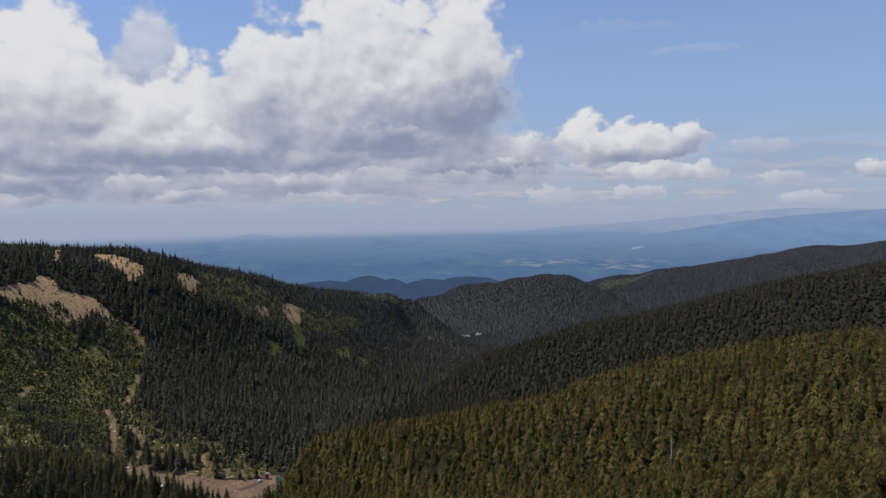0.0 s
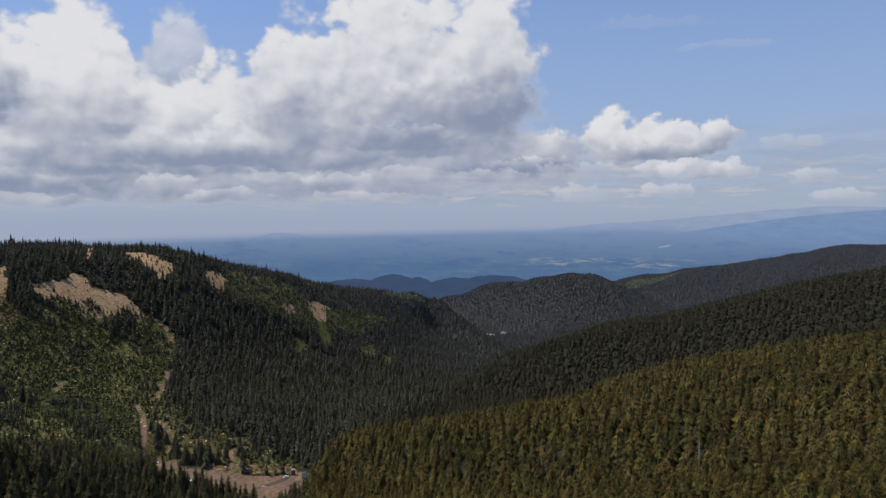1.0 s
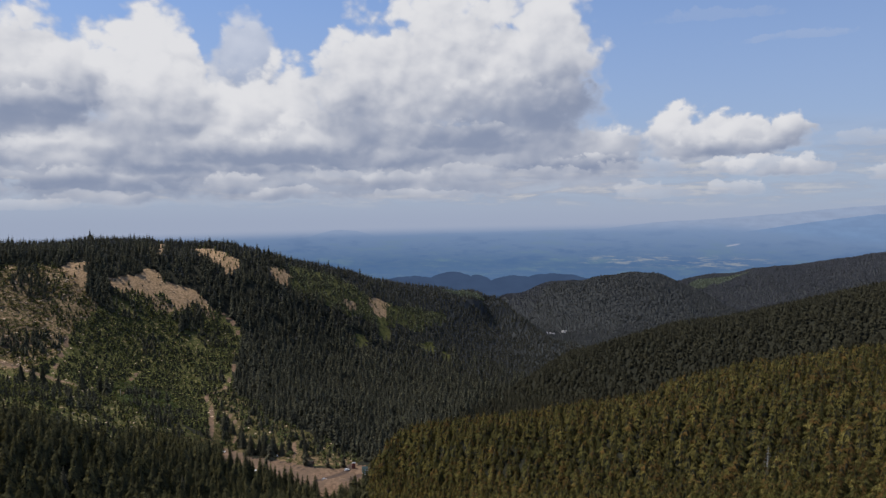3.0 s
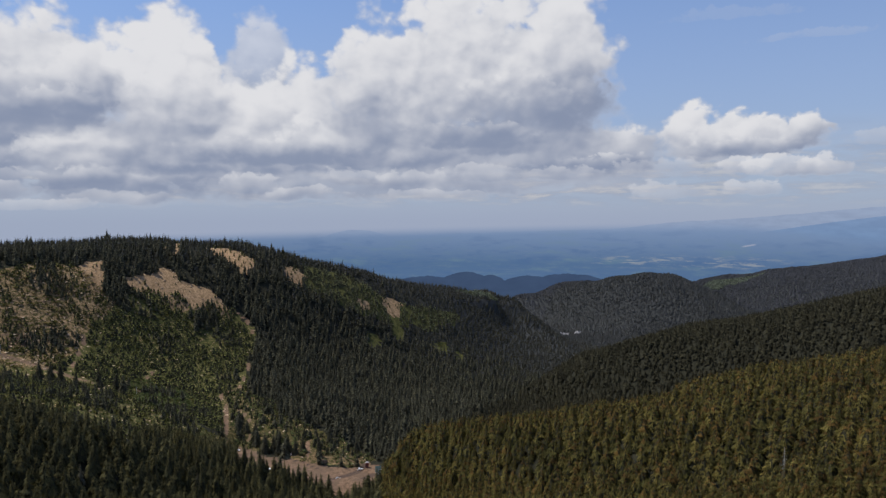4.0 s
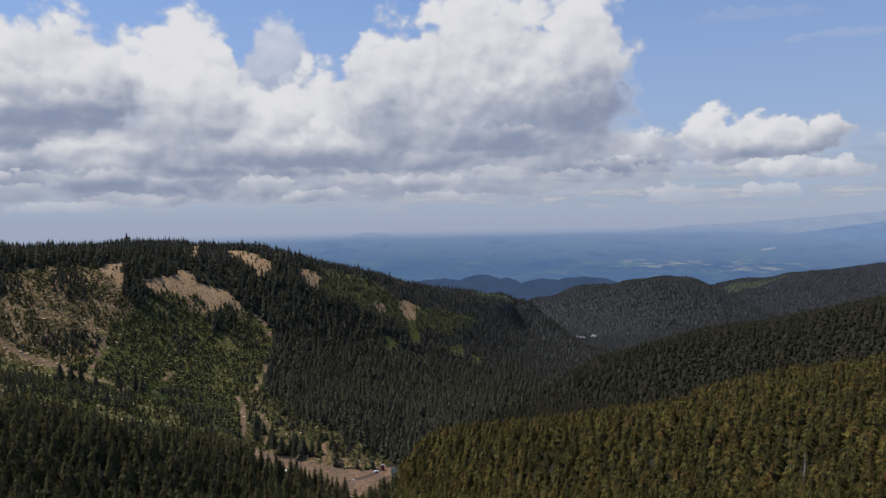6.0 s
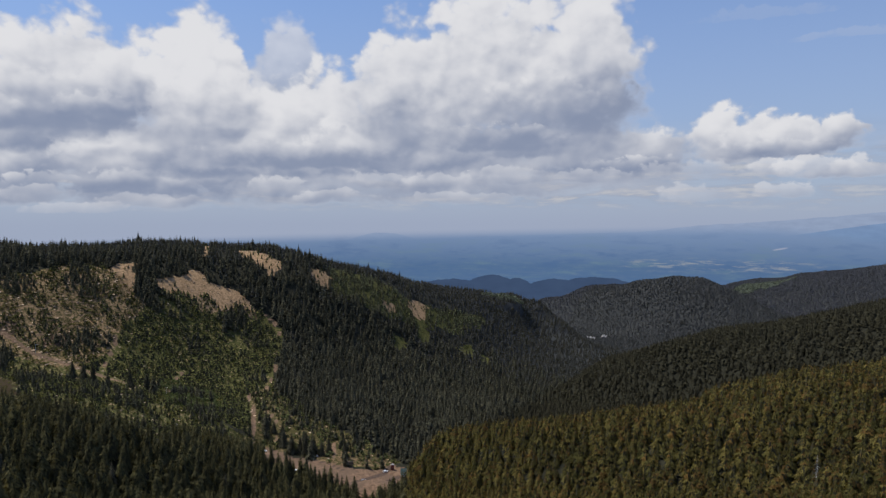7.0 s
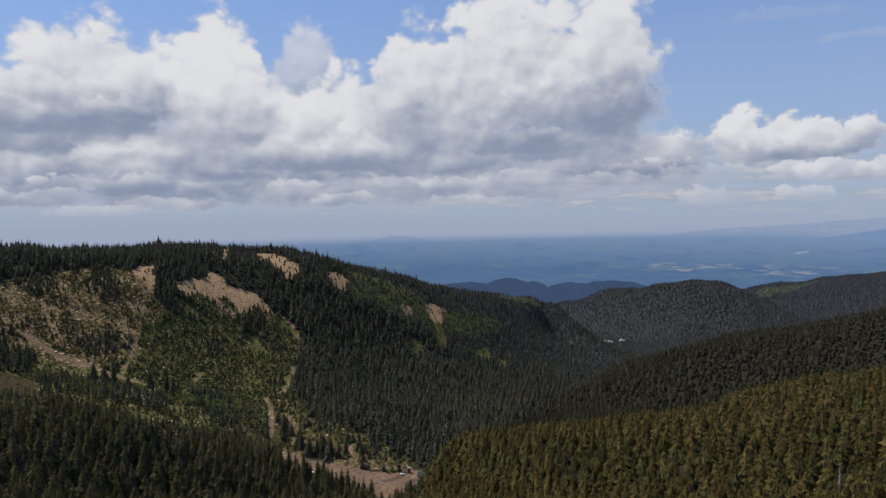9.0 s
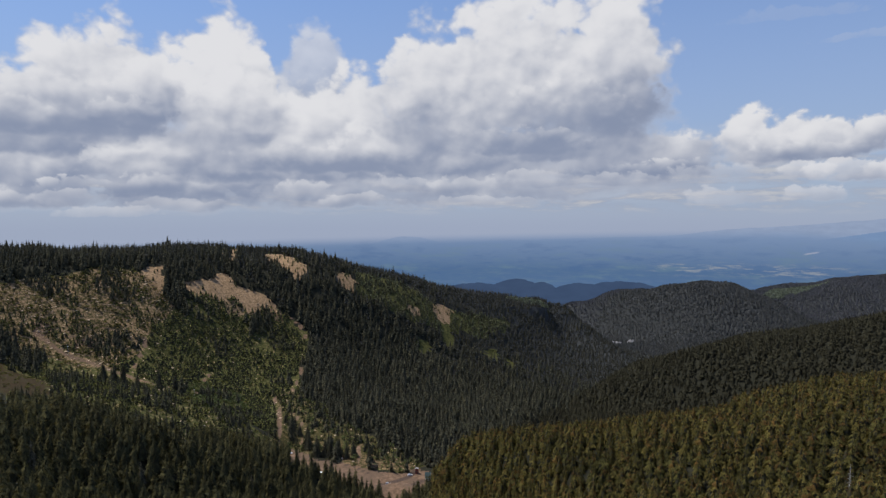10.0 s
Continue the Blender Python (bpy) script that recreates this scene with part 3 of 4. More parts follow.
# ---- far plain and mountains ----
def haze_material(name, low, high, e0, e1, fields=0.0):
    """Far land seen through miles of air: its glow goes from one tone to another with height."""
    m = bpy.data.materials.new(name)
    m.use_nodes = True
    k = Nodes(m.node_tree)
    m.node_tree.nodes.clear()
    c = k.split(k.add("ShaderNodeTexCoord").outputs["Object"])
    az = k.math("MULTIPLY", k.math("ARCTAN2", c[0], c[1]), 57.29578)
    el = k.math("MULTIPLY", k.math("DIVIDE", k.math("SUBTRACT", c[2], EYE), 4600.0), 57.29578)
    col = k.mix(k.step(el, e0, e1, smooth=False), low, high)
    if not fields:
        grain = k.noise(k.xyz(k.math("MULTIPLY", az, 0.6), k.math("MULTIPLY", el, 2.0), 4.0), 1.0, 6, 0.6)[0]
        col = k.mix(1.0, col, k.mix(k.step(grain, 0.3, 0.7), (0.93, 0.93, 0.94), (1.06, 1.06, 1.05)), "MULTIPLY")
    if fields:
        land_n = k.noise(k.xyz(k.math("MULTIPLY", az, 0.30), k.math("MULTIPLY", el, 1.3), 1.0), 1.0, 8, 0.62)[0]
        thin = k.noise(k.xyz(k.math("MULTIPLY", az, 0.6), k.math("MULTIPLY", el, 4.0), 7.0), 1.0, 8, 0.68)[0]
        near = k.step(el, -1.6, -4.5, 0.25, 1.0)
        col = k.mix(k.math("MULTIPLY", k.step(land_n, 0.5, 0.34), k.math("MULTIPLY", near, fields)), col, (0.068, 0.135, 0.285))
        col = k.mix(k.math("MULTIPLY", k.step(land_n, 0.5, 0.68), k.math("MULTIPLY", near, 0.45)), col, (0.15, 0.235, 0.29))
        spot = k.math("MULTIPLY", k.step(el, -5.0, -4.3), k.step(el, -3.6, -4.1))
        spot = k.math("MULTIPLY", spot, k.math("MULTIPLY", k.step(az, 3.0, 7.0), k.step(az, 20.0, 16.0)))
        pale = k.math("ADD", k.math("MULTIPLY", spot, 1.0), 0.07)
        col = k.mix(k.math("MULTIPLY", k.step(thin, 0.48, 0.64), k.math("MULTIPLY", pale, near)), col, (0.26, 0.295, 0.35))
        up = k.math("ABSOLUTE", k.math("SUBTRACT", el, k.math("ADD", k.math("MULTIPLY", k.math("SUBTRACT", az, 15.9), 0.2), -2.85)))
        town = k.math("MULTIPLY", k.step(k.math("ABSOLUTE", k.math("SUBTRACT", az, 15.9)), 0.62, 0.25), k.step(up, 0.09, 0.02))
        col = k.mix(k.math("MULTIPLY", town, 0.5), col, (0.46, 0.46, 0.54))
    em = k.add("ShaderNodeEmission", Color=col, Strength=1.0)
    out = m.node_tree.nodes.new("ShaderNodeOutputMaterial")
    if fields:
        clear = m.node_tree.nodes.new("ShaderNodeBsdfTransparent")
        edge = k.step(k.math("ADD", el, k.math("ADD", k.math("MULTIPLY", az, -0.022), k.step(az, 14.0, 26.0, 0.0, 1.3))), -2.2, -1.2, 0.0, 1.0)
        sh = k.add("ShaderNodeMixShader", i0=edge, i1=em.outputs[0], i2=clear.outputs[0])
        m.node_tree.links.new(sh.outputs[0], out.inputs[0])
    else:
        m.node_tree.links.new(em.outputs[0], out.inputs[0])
    return m


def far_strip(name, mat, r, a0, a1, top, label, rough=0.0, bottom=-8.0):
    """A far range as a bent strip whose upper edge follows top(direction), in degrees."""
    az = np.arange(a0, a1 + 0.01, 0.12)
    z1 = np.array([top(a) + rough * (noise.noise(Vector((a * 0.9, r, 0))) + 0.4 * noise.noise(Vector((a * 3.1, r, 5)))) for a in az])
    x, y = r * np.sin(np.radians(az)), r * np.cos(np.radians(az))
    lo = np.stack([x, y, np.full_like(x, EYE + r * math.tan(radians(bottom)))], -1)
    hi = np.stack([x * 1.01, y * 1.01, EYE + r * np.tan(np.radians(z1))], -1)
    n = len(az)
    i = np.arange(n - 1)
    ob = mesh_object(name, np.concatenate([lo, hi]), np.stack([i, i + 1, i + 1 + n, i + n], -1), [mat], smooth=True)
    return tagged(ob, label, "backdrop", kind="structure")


def bumps(*peaks):
    return lambda a: max(p[1] - ((a - p[0]) / p[2]) ** 2 for p in peaks)


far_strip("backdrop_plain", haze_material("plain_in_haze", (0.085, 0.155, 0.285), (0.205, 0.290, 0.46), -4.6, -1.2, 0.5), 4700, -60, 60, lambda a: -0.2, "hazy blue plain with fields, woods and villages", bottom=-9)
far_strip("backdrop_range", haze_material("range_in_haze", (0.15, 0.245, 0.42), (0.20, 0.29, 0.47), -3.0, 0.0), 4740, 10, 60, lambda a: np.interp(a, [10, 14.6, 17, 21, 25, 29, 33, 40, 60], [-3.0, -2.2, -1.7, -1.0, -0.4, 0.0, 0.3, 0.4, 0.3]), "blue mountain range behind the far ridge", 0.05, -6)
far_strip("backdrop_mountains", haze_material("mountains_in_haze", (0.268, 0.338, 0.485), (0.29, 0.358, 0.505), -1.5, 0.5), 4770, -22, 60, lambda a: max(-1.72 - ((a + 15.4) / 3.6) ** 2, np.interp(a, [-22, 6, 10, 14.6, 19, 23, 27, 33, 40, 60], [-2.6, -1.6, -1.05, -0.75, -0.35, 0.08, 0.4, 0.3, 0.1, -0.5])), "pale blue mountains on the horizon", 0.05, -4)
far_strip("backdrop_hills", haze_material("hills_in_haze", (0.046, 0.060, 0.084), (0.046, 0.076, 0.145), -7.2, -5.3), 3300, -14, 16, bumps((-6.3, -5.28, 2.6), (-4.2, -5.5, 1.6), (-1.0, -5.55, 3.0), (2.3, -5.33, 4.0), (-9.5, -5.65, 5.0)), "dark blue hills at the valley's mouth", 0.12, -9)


# ---- trees ----
def spruce(rng, whorls, boughs, slim=0.22, ragged=0.35, droop=0.35, cones=0.0, taper=0.85, low=0.06, twigs=False):
    """A spruce of height 1: whorls of roof-shaped boughs round a dark inner cone that stands for the shade inside.
    Returns vertices, triangles and material slots.
    """
    v, f, s = [], [], []

    def point(a, r, z):
        return (r * math.cos(a), r * math.sin(a), z)
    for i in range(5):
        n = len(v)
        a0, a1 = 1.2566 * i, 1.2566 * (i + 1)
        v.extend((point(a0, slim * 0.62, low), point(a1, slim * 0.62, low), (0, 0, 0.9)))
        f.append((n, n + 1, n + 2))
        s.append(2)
    for t in range(whorls):
        h = low + 0.03 + (0.97 - low) * (t / max(1, whorls - 1)) ** 0.95
        reach = slim * (1.02 - h) ** taper + 0.014
        count = max(3, round(boughs * (0.45 + 0.6 * (1 - h))))
        for i in range(count):
            a = 6.2832 * (i + 0.5 * (t % 2) + rng.uniform(-0.35, 0.35)) / count
            r = reach * (1 + ragged * rng.uniform(-1, 0.8))
            z = h + rng.uniform(-0.5, 0.5) * 0.9 / whorls
            wide = 3.1416 / count * rng.uniform(0.75, 1.2)
            sag = droop * rng.uniform(0.5, 1.4)
            slot = 1 if cones and h > 0.5 and rng.random() < cones else 0
            n = len(v)
            if twigs:
                top = z + 0.3 * r
                v.extend((point(a - 0.35 * wide, 0.3 * r, top), point(a + 0.35 * wide, 0.3 * r, top), point(a, r, z - sag * r)))
                for side in (-1, 1):
                    b = a + side * wide * rng.uniform(0.9, 1.5)
                    lift = rng.uniform(-0.25, 0.2) * r
                    v.extend((point(a, 0.3 * r, top + 0.1 * r), point(a + side * 0.2 * wide, 0.62 * r, z - 0.3 * sag * r), point(b, 0.85 * r, z - sag * r + lift)))
                f.extend(((n, n + 1, n + 2), (n + 3, n + 4, n + 5), (n + 6, n + 7, n + 8)))
                s.extend([slot] * 3)
                continue
            mid = 0.6 * r
            v.extend((point(a, 0.1 * r, z + 0.42 * r), point(a - wide, mid, z - (0.1 + 0.5 * sag) * r), point(a + rng.uniform(-0.1, 0.1), r, z - sag * r), point(a + wide, mid, z - (0.1 + 0.5 * sag) * r)))
            f.extend(((n, n + 1, n + 2), (n, n + 2, n + 3)))
            s.extend([slot] * 2)
    n = len(v)
    v.extend((point(0, 0.014, 0.9), point(2.1, 0.014, 0.9), point(4.2, 0.014, 0.9), (0, 0, 1.04)))
    f.extend(((n, n + 1, n + 3), (n + 1, n + 2, n + 3), (n + 2, n, n + 3)))
    s.extend((0, 0, 0))
    return np.array(v), np.array(f), np.array(s)


def far_tree(rng, sides=6, slim=0.4):
    """A far tree of height 1: one ragged skirt."""
    v, f = [], []
    for i in range(sides):
        a0, a1 = 6.2832 * (i + rng.uniform(-0.2, 0.2)) / sides, 6.2832 * (i + 1 + rng.uniform(-0.2, 0.2)) / sides
        n, r0, r1 = len(v), slim * rng.uniform(0.6, 1.25), slim * rng.uniform(0.6, 1.25)
        v.extend(((r0 * math.cos(a0), r0 * math.sin(a0), rng.uniform(-0.05, 0.2)), (r1 * math.cos(a1), r1 * math.sin(a1), rng.uniform(-0.05, 0.2)), (0, 0, rng.uniform(0.8, 1.0))))
        f.append((n, n + 1, n + 2))
    return np.array(v), np.array(f), np.zeros(len(f), int)


def bush(rng, n=14, size=0.5):
    """A broad-leaved bush or young tree of height 1: a dome of leafy tufts."""
    v, f = [], []
    for i in range(n):
        a, u = rng.random() * 6.283, rng.random()
        c = Vector((size * 0.75 * math.cos(a) * math.sqrt(1 - u * u * 0.8), size * 0.75 * math.sin(a) * math.sqrt(1 - u * u * 0.8), 0.12 + 0.75 * u))
        for q in range(2):
            d = [Vector((rng.gauss(0, 1), rng.gauss(0, 1), rng.gauss(0, 0.8))) * 0.16 for _ in range(3)]
            k = len(v)
            v.extend(tuple(c + e) for e in d)
            f.append((k, k + 1, k + 2))
    return np.array(v), np.array(f), np.zeros(len(f), int)


def plant(name, kinds, places, heights, mats, label, category, rng, spread=(0.85, 1.25)):
    """One stand of plants: many copies of a few kinds, joined."""
    V, F, S, tone, base = [], [], [], [], 0
    pick = rng.integers(0, len(kinds), len(places))
    for n, (kv, kf, ks) in enumerate(kinds):
        sel = pick == n
        p, h = places[sel], heights[sel]
        c = len(p)
        if not c:
            continue
        turn = rng.random(c) * 6.283
        w = h * rng.uniform(*spread, c)
        ca, sa = np.cos(turn)[:, None] * w[:, None], np.sin(turn)[:, None] * w[:, None]
        lean = rng.normal(0, 0.02, (c, 2))
        x = kv[None, :, 0] * ca - kv[None, :, 1] * sa + lean[:, :1] * kv[None, :, 2] * h[:, None]
        y = kv[None, :, 0] * sa + kv[None, :, 1] * ca + lean[:, 1:] * kv[None, :, 2] * h[:, None]
        z = kv[None, :, 2] * h[:, None]
        V.append((np.stack([x, y, z], -1) + p[:, None, :]).reshape(-1, 3))
        F.append((kf[None] + (np.arange(c) * len(kv))[:, None, None]).reshape(-1, 3) + base)
        S.append(np.tile(ks, c))
        tone.append(np.repeat(rng.random(c), len(kv)))
        base += c * len(kv)
    ob = mesh_object(name, np.concatenate(V), np.concatenate(F), mats, np.concatenate(S), tone=np.concatenate(tone))
    return tagged(ob, label, category, kind="stuff")


def scatter(rng, a0, a1, r0, r1, gap):
    """Places on a shaken grid, within a stretch of directions and distances."""
    xs, ys = [], []
    n = int(2 * r1 / gap) + 2
    gx, gy = np.meshgrid(np.arange(-n // 2, n // 2 + 1) * gap, np.arange(-n // 2, n // 2 + 1) * gap)
    x = (gx + rng.uniform(-0.42, 0.42, gx.shape) * gap).ravel()
    y = (gy + rng.uniform(-0.42, 0.42, gx.shape) * gap).ravel()
    r, a = np.hypot(x, y), np.degrees(np.arctan2(x, y))
    ok = (r >= r0) & (r < r1) & (a >= a0) & (a < a1)
    return x[ok], y[ok], a[ok], r[ok]


rng = np.random.default_rng(7)
shape = random.Random(3)
K_SPUR = [spruce(shape, 9, 10, 0.36, 0.5, 0.3, shape.uniform(0.05, 0.65), 0.78, twigs=True) for _ in range(10)]
K_CLOSE = [spruce(shape, 15, 13, 0.36, 0.55, 0.3, shape.uniform(0.05, 0.65), 0.78, twigs=True) for _ in range(10)]
K_SLOPE = [spruce(shape, 13, 9, 0.25, 0.5, 0.35, taper=0.7, twigs=True) for _ in range(8)]
K_RIDGE = [spruce(shape, 4, 6, 0.36, 0.45, 0.3, taper=0.65) for _ in range(7)]
K_MID = [spruce(shape, 7, 7, 0.23, 0.45, 0.35, taper=0.7) for _ in range(9)]
K_SMALL = [spruce(shape, 4, 6, 0.26, 0.4, 0.3, taper=0.75) for _ in range(6)]
K_FAR = [far_tree(shape) for _ in range(6)]
K_BUSH = [bush(shape) for _ in range(4)]


def on_land(x, y, sink=0.3):
    return np.stack([x, y, land(x, y) - sink], -1)


def any_in(polys, x, y):
    x, y = shaken(x, y)
    hit = np.zeros(np.shape(x), bool)
    for p in polys:
        hit |= inside(p, x, y)
    return hit


def off_tracks(x, y, gap):
    d = np.full(np.shape(x), 1e9)
    for path, width in TRACKS:
        d = np.minimum(d, to_line(path, x, y) - width)
    return d > gap


def patchy(x, y, size, seed=0.0):
    """A smooth field of patches between 0 and 1."""
    x, y = x / size + seed, y / size - seed
    return 0.5 + 0.25 * (np.sin(x + 1.9 * np.sin(y * 0.8 + seed)) + np.sin(y * 1.3 + 1.6 * np.sin(x * 0.7)))


def trunk_mesh(radius=0.014, height=0.55, sides=6):
    bm = bmesh.new()
    bmesh.ops.create_cone(bm, cap_ends=False, segments=sides, radius1=radius, radius2=radius * 0.45, depth=height, matrix=Matrix.Translation((0, 0, height / 2)))
    me = bpy.data.meshes.new("trunk")
    bm.to_mesh(me)
    bm.free()
    me.materials.append(BARK)
    return me


def spruce_kind(mats, label, group, slim=0.24, bushy=False, cones=0.12):
    """A single spruce of height 1 with trunk and crown, to be copied."""
    ob = tagged(new("spruce_tree"), label, "tree", group)
    stem = new("trunk", trunk_mesh())
    stem.parent = ob
    v, f, m = spruce(shape, 20, 14, slim, 0.55, 0.32, cones if bushy else 0.0, twigs=True)
    crown = mesh_object("crown", v, f, mats, m, tone=np.full(len(v), shape.random()))
    crown.parent = ob
    return ob


def stand_of(kinds, x, y, heights, wide=(0.95, 1.3)):
    """Copies of the kinds at these places; the last copies use up the kinds themselves."""
    z = land(x, y) - 0.3
    for n in range(len(x)):
        h, w = heights[n], heights[n] * rng.uniform(*wide)
        m = Matrix.LocRotScale((x[n], y[n], z[n]), Euler((rng.normal(0, 0.02), rng.normal(0, 0.02), rng.random() * 6.28)), (w, w, h))
        if n < len(kinds):
            kinds[n].matrix_basis = m
        else:
            src = kinds[n % len(kinds)]
            keep = src.matrix_basis.copy()
            made = copy_thing(src, Matrix())
            made.matrix_basis = m
            src.matrix_basis = keep


def near_woods():
    x, y, a, r = scatter(rng, -13.5, 36, 175, 520, 4.5)
    ok = r < np.interp(a, [-13.5, -12.3, -8.7, 0.8, 10, 20, 34, 50], [478, 480, 470, 440, 425, 430, 440, 450])
    ok &= a > -13.25
    x, y, a, r = x[ok], y[ok], a[ok], r[ok]
    h = rng.uniform(7.2, 10.6, len(x)) + np.interp(a, [-13.3, -8], [6, 0])
    own = (r > 200) & (r < 226) & (a > 7) & (a < 29)
    close = (r < 265 + rng.normal(0, 8, len(r))) & ~own
    rest = ~own & ~close
    for kinds, sel in ((K_CLOSE, close), (K_SPUR, rest)):
        plant("spruce_wood", kinds, on_land(x[sel], y[sel]), h[sel], [NEEDLE_NEAR, CONES, CROWN_SHADE], "dense olive-green young spruce wood with brown cones, on the near spur", "forest", rng, (1.0, 1.4))
    kinds = [spruce_kind([NEEDLE_NEAR, CONES, CROWN_SHADE], "olive-green young spruce with brown cones in a dense wood", "spruces on the near spur", 0.35, True, shape.uniform(0.0, 0.4)) for _ in range(5)]
    stand_of(kinds, x[own], y[own], h[own])
    x, y, a, r = scatter(rng, -48, -13.5, 250, 560, 5.7)
    ok = r < np.interp(a, [-46, -42, -40, -38.5, -36.5, -34.5, -32.4, -30.3, -28, -27, -26, -24.7, -21, -17, -15], [395, 465, 478, 455, 415, 420, 445, 525, 542, 547, 490, 474, 470, 448, 440])
    x, y, a, r = x[ok], y[ok], a[ok], r[ok]
    h = rng.uniform(11, 18, len(x))
    own = (r > 275) & (r < 325) & (a > -44) & (a < -32)
    plant("spruce_wood", K_SLOPE, on_land(x[~own], y[~own]), h[~own], [NEEDLE_SLOPE, NEEDLE_DARK, CROWN_SHADE], "dark green mature spruce wood on the slope above the car park", "forest", rng, (0.95, 1.35))
    kinds = [spruce_kind([NEEDLE_SLOPE, NEEDLE_DARK, CROWN_SHADE], "tall dark green spruce on the slope below", "spruces on the slope below", bushy=True, cones=0.0) for _ in range(5)]
    stand_of(kinds, x[own], y[own], h[own], (0.9, 1.2))


def lone_trees():
    """Spruces left standing round the car park and at the meadow."""
    spots = [(-258, 549), (-240, 543), (-234, 533), (-222, 522), (-216, 524), (-210, 521), (-204, 523), (-197, 524), (-193, 530), (-177, 523), (-190, 556), (-178, 555), (-152, 546), (-139, 545),
             (-253, 556), (-262, 560), (-213, 530), (-206, 531)]
    spots += [(-546, 542), (-535, 541), (-524, 540), (-508, 530), (-497, 527), (-530, 528), (-446, 549), (-424, 548), (-434, 548), (-398, 533), (-378, 536), (-369, 546), (-360, 542)]
    x, y = np.array(spots, float).T
    kinds = [spruce_kind([NEEDLE_DARK, NEEDLE_DARK, CROWN_SHADE], "dark spruce standing alone beside open ground", "lone spruces", 0.25) for _ in range(4)]
    stand_of(kinds, x, y, rng.uniform(12, 19, len(x)), (0.9, 1.3))


def valley_side(r):
    """Direction of the valley floor between the long hill and the second ridge, shaken."""
    return np.interp(r, [600, 650, 850, 960], [-8.5, -7.5, -2.5, 0.0]) + rng.normal(0, 0.5, len(r))


def hill_woods():
    x, y, a, r = scatter(rng, -48, 6, 480, 1470, 6.0)
    bare = any_in([STRAW_CUT, STRAW_STRIP, STRAW_TOP, STRAW_CREST, STRAW_GAP, STRAW_FAR, STRAW_HILL, STRAW_BIT, CUTOVER, YOUNG_STAND, MEADOW, CAR_PARK, OPEN_LAND, LIGHT_STAND, VERGE, LOWER], x, y) | opened(SHELTERED, x, y)
    near = (r < np.interp(a, [-48, -38, -30, -22], [760, 740, 690, 600])) & ~any_in([YOUNG_STAND], x, y) & (a < -22)
    south = (a > -14.6) & (r < 532)
    groups = (any_in(TALL_GROUPS[:2], x, y) & (rng.random(len(x)) < 0.85)) | (any_in([TALL_GROUPS[2]], x, y) & (rng.random(len(x)) < 0.55))
    ok = (~bare & ~near & ~south & off_tracks(x, y, 2)) | groups
    ok &= (r < np.interp(a, [-48, -25, -13, -4, 2, 6], [1080, 1150, 1290, 1480, 1520, 1330])) & ((a < valley_side(r)) | (r > 960))
    x, y, r, a = x[ok], y[ok], r[ok], a[ok]
    leafy = inside(HILL_END, x, y)
    thin = (rng.random(len(x)) < 0.93) & ((patchy(x, y, 9, 3) > 0.12) | (rng.random(len(x)) < 0.5))
    x, y, r, a, leafy = x[thin], y[thin], r[thin], a[thin], leafy[thin]
    plant("leafy_wood", K_BUSH, on_land(x[leafy], y[leafy]), rng.uniform(4, 7, leafy.sum()), [LEAF_FAR], "pale green broad-leaved wood at the hill's far end", "forest", rng, (1.1, 1.6))
    x, y, r, a = x[~leafy], y[~leafy], r[~leafy], a[~leafy]
    # beyond about 980 m the needles take the haze-tinted colour
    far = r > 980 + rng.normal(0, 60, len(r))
    for part_of, mat, label in ((~far, NEEDLE_DARK, "dark spruce wood covering the long hill"), (far, NEEDLE_HAZED, "spruce wood on the hill's far end, haze tinted into its grey-green")):
        plant("spruce_wood", K_MID if mat is NEEDLE_DARK else K_SMALL, on_land(x[part_of], y[part_of]), (10.5 + 6 * rng.random(part_of.sum())) * (0.8 + 0.4 * patchy(x[part_of], y[part_of], 16, 7)) * np.where(far[part_of], 0.75, 1.0) * np.interp(a[part_of], [-4, 5], [1.0, 0.62]), [mat, mat, CROWN_SHADE], label, "forest", rng, (0.95, 1.4))
    x, y, a, r = scatter(rng, -48, -20, 400, 800, 4.6)
    ok = any_in([LOWER], x, y) & (patchy(x, y, 13, 4) > 0.5) & (rng.random(len(x)) < 0.5) & off_tracks(x, y, 8) & off_tracks(x * 1.03, y * 1.03, 8) & off_tracks(x * 1.06, y * 1.06, 6)
    plant("spruce_wood", K_MID, on_land(x[ok], y[ok]), rng.uniform(5, 11, ok.sum()), [NEEDLE_DARK, NEEDLE_DARK, CROWN_SHADE], "loose dark spruces below the logging track", "forest", rng)
    # young and light stands
    x, y, a, r = scatter(rng, -48, 2, 450, 1250, 2.9)
    ok = any_in([YOUNG_STAND], x, y) & (patchy(x, y, 14, 2) > 0.16) & (rng.random(len(x)) < 0.85)
    ok &= off_tracks(x, y, 1) & ~any_in(TALL_GROUPS[:2] + [BUSHES], x, y)
    plant("young_spruces", K_SMALL, on_land(x[ok], y[ok]), (1.5 + 6.5 * rng.random(ok.sum()) ** 1.6), [YOUNG, YOUNG, CROWN_SHADE], "bright green young spruces regrowing on the cleared slope", "forest", rng, (1.3, 2.1))
    ok = opened([LIGHT_STAND], x, y) & ~opened(SHELTERED[1:], x, y) & (rng.random(len(x)) < 0.5)
    plant("young_spruces", K_SMALL, on_land(x[ok], y[ok]), rng.uniform(4, 9, ok.sum()), [YOUNG_DULL, YOUNG_DULL, CROWN_SHADE], "lighter green young wood along the hill's flank", "forest", rng, (1.0, 1.5))
    # shrubs
    ok = any_in([CUTOVER], x, y) & (patchy(x, y, 7, 5) + 0.5 * rng.random(len(x)) > 0.62) & off_tracks(x, y, 1)
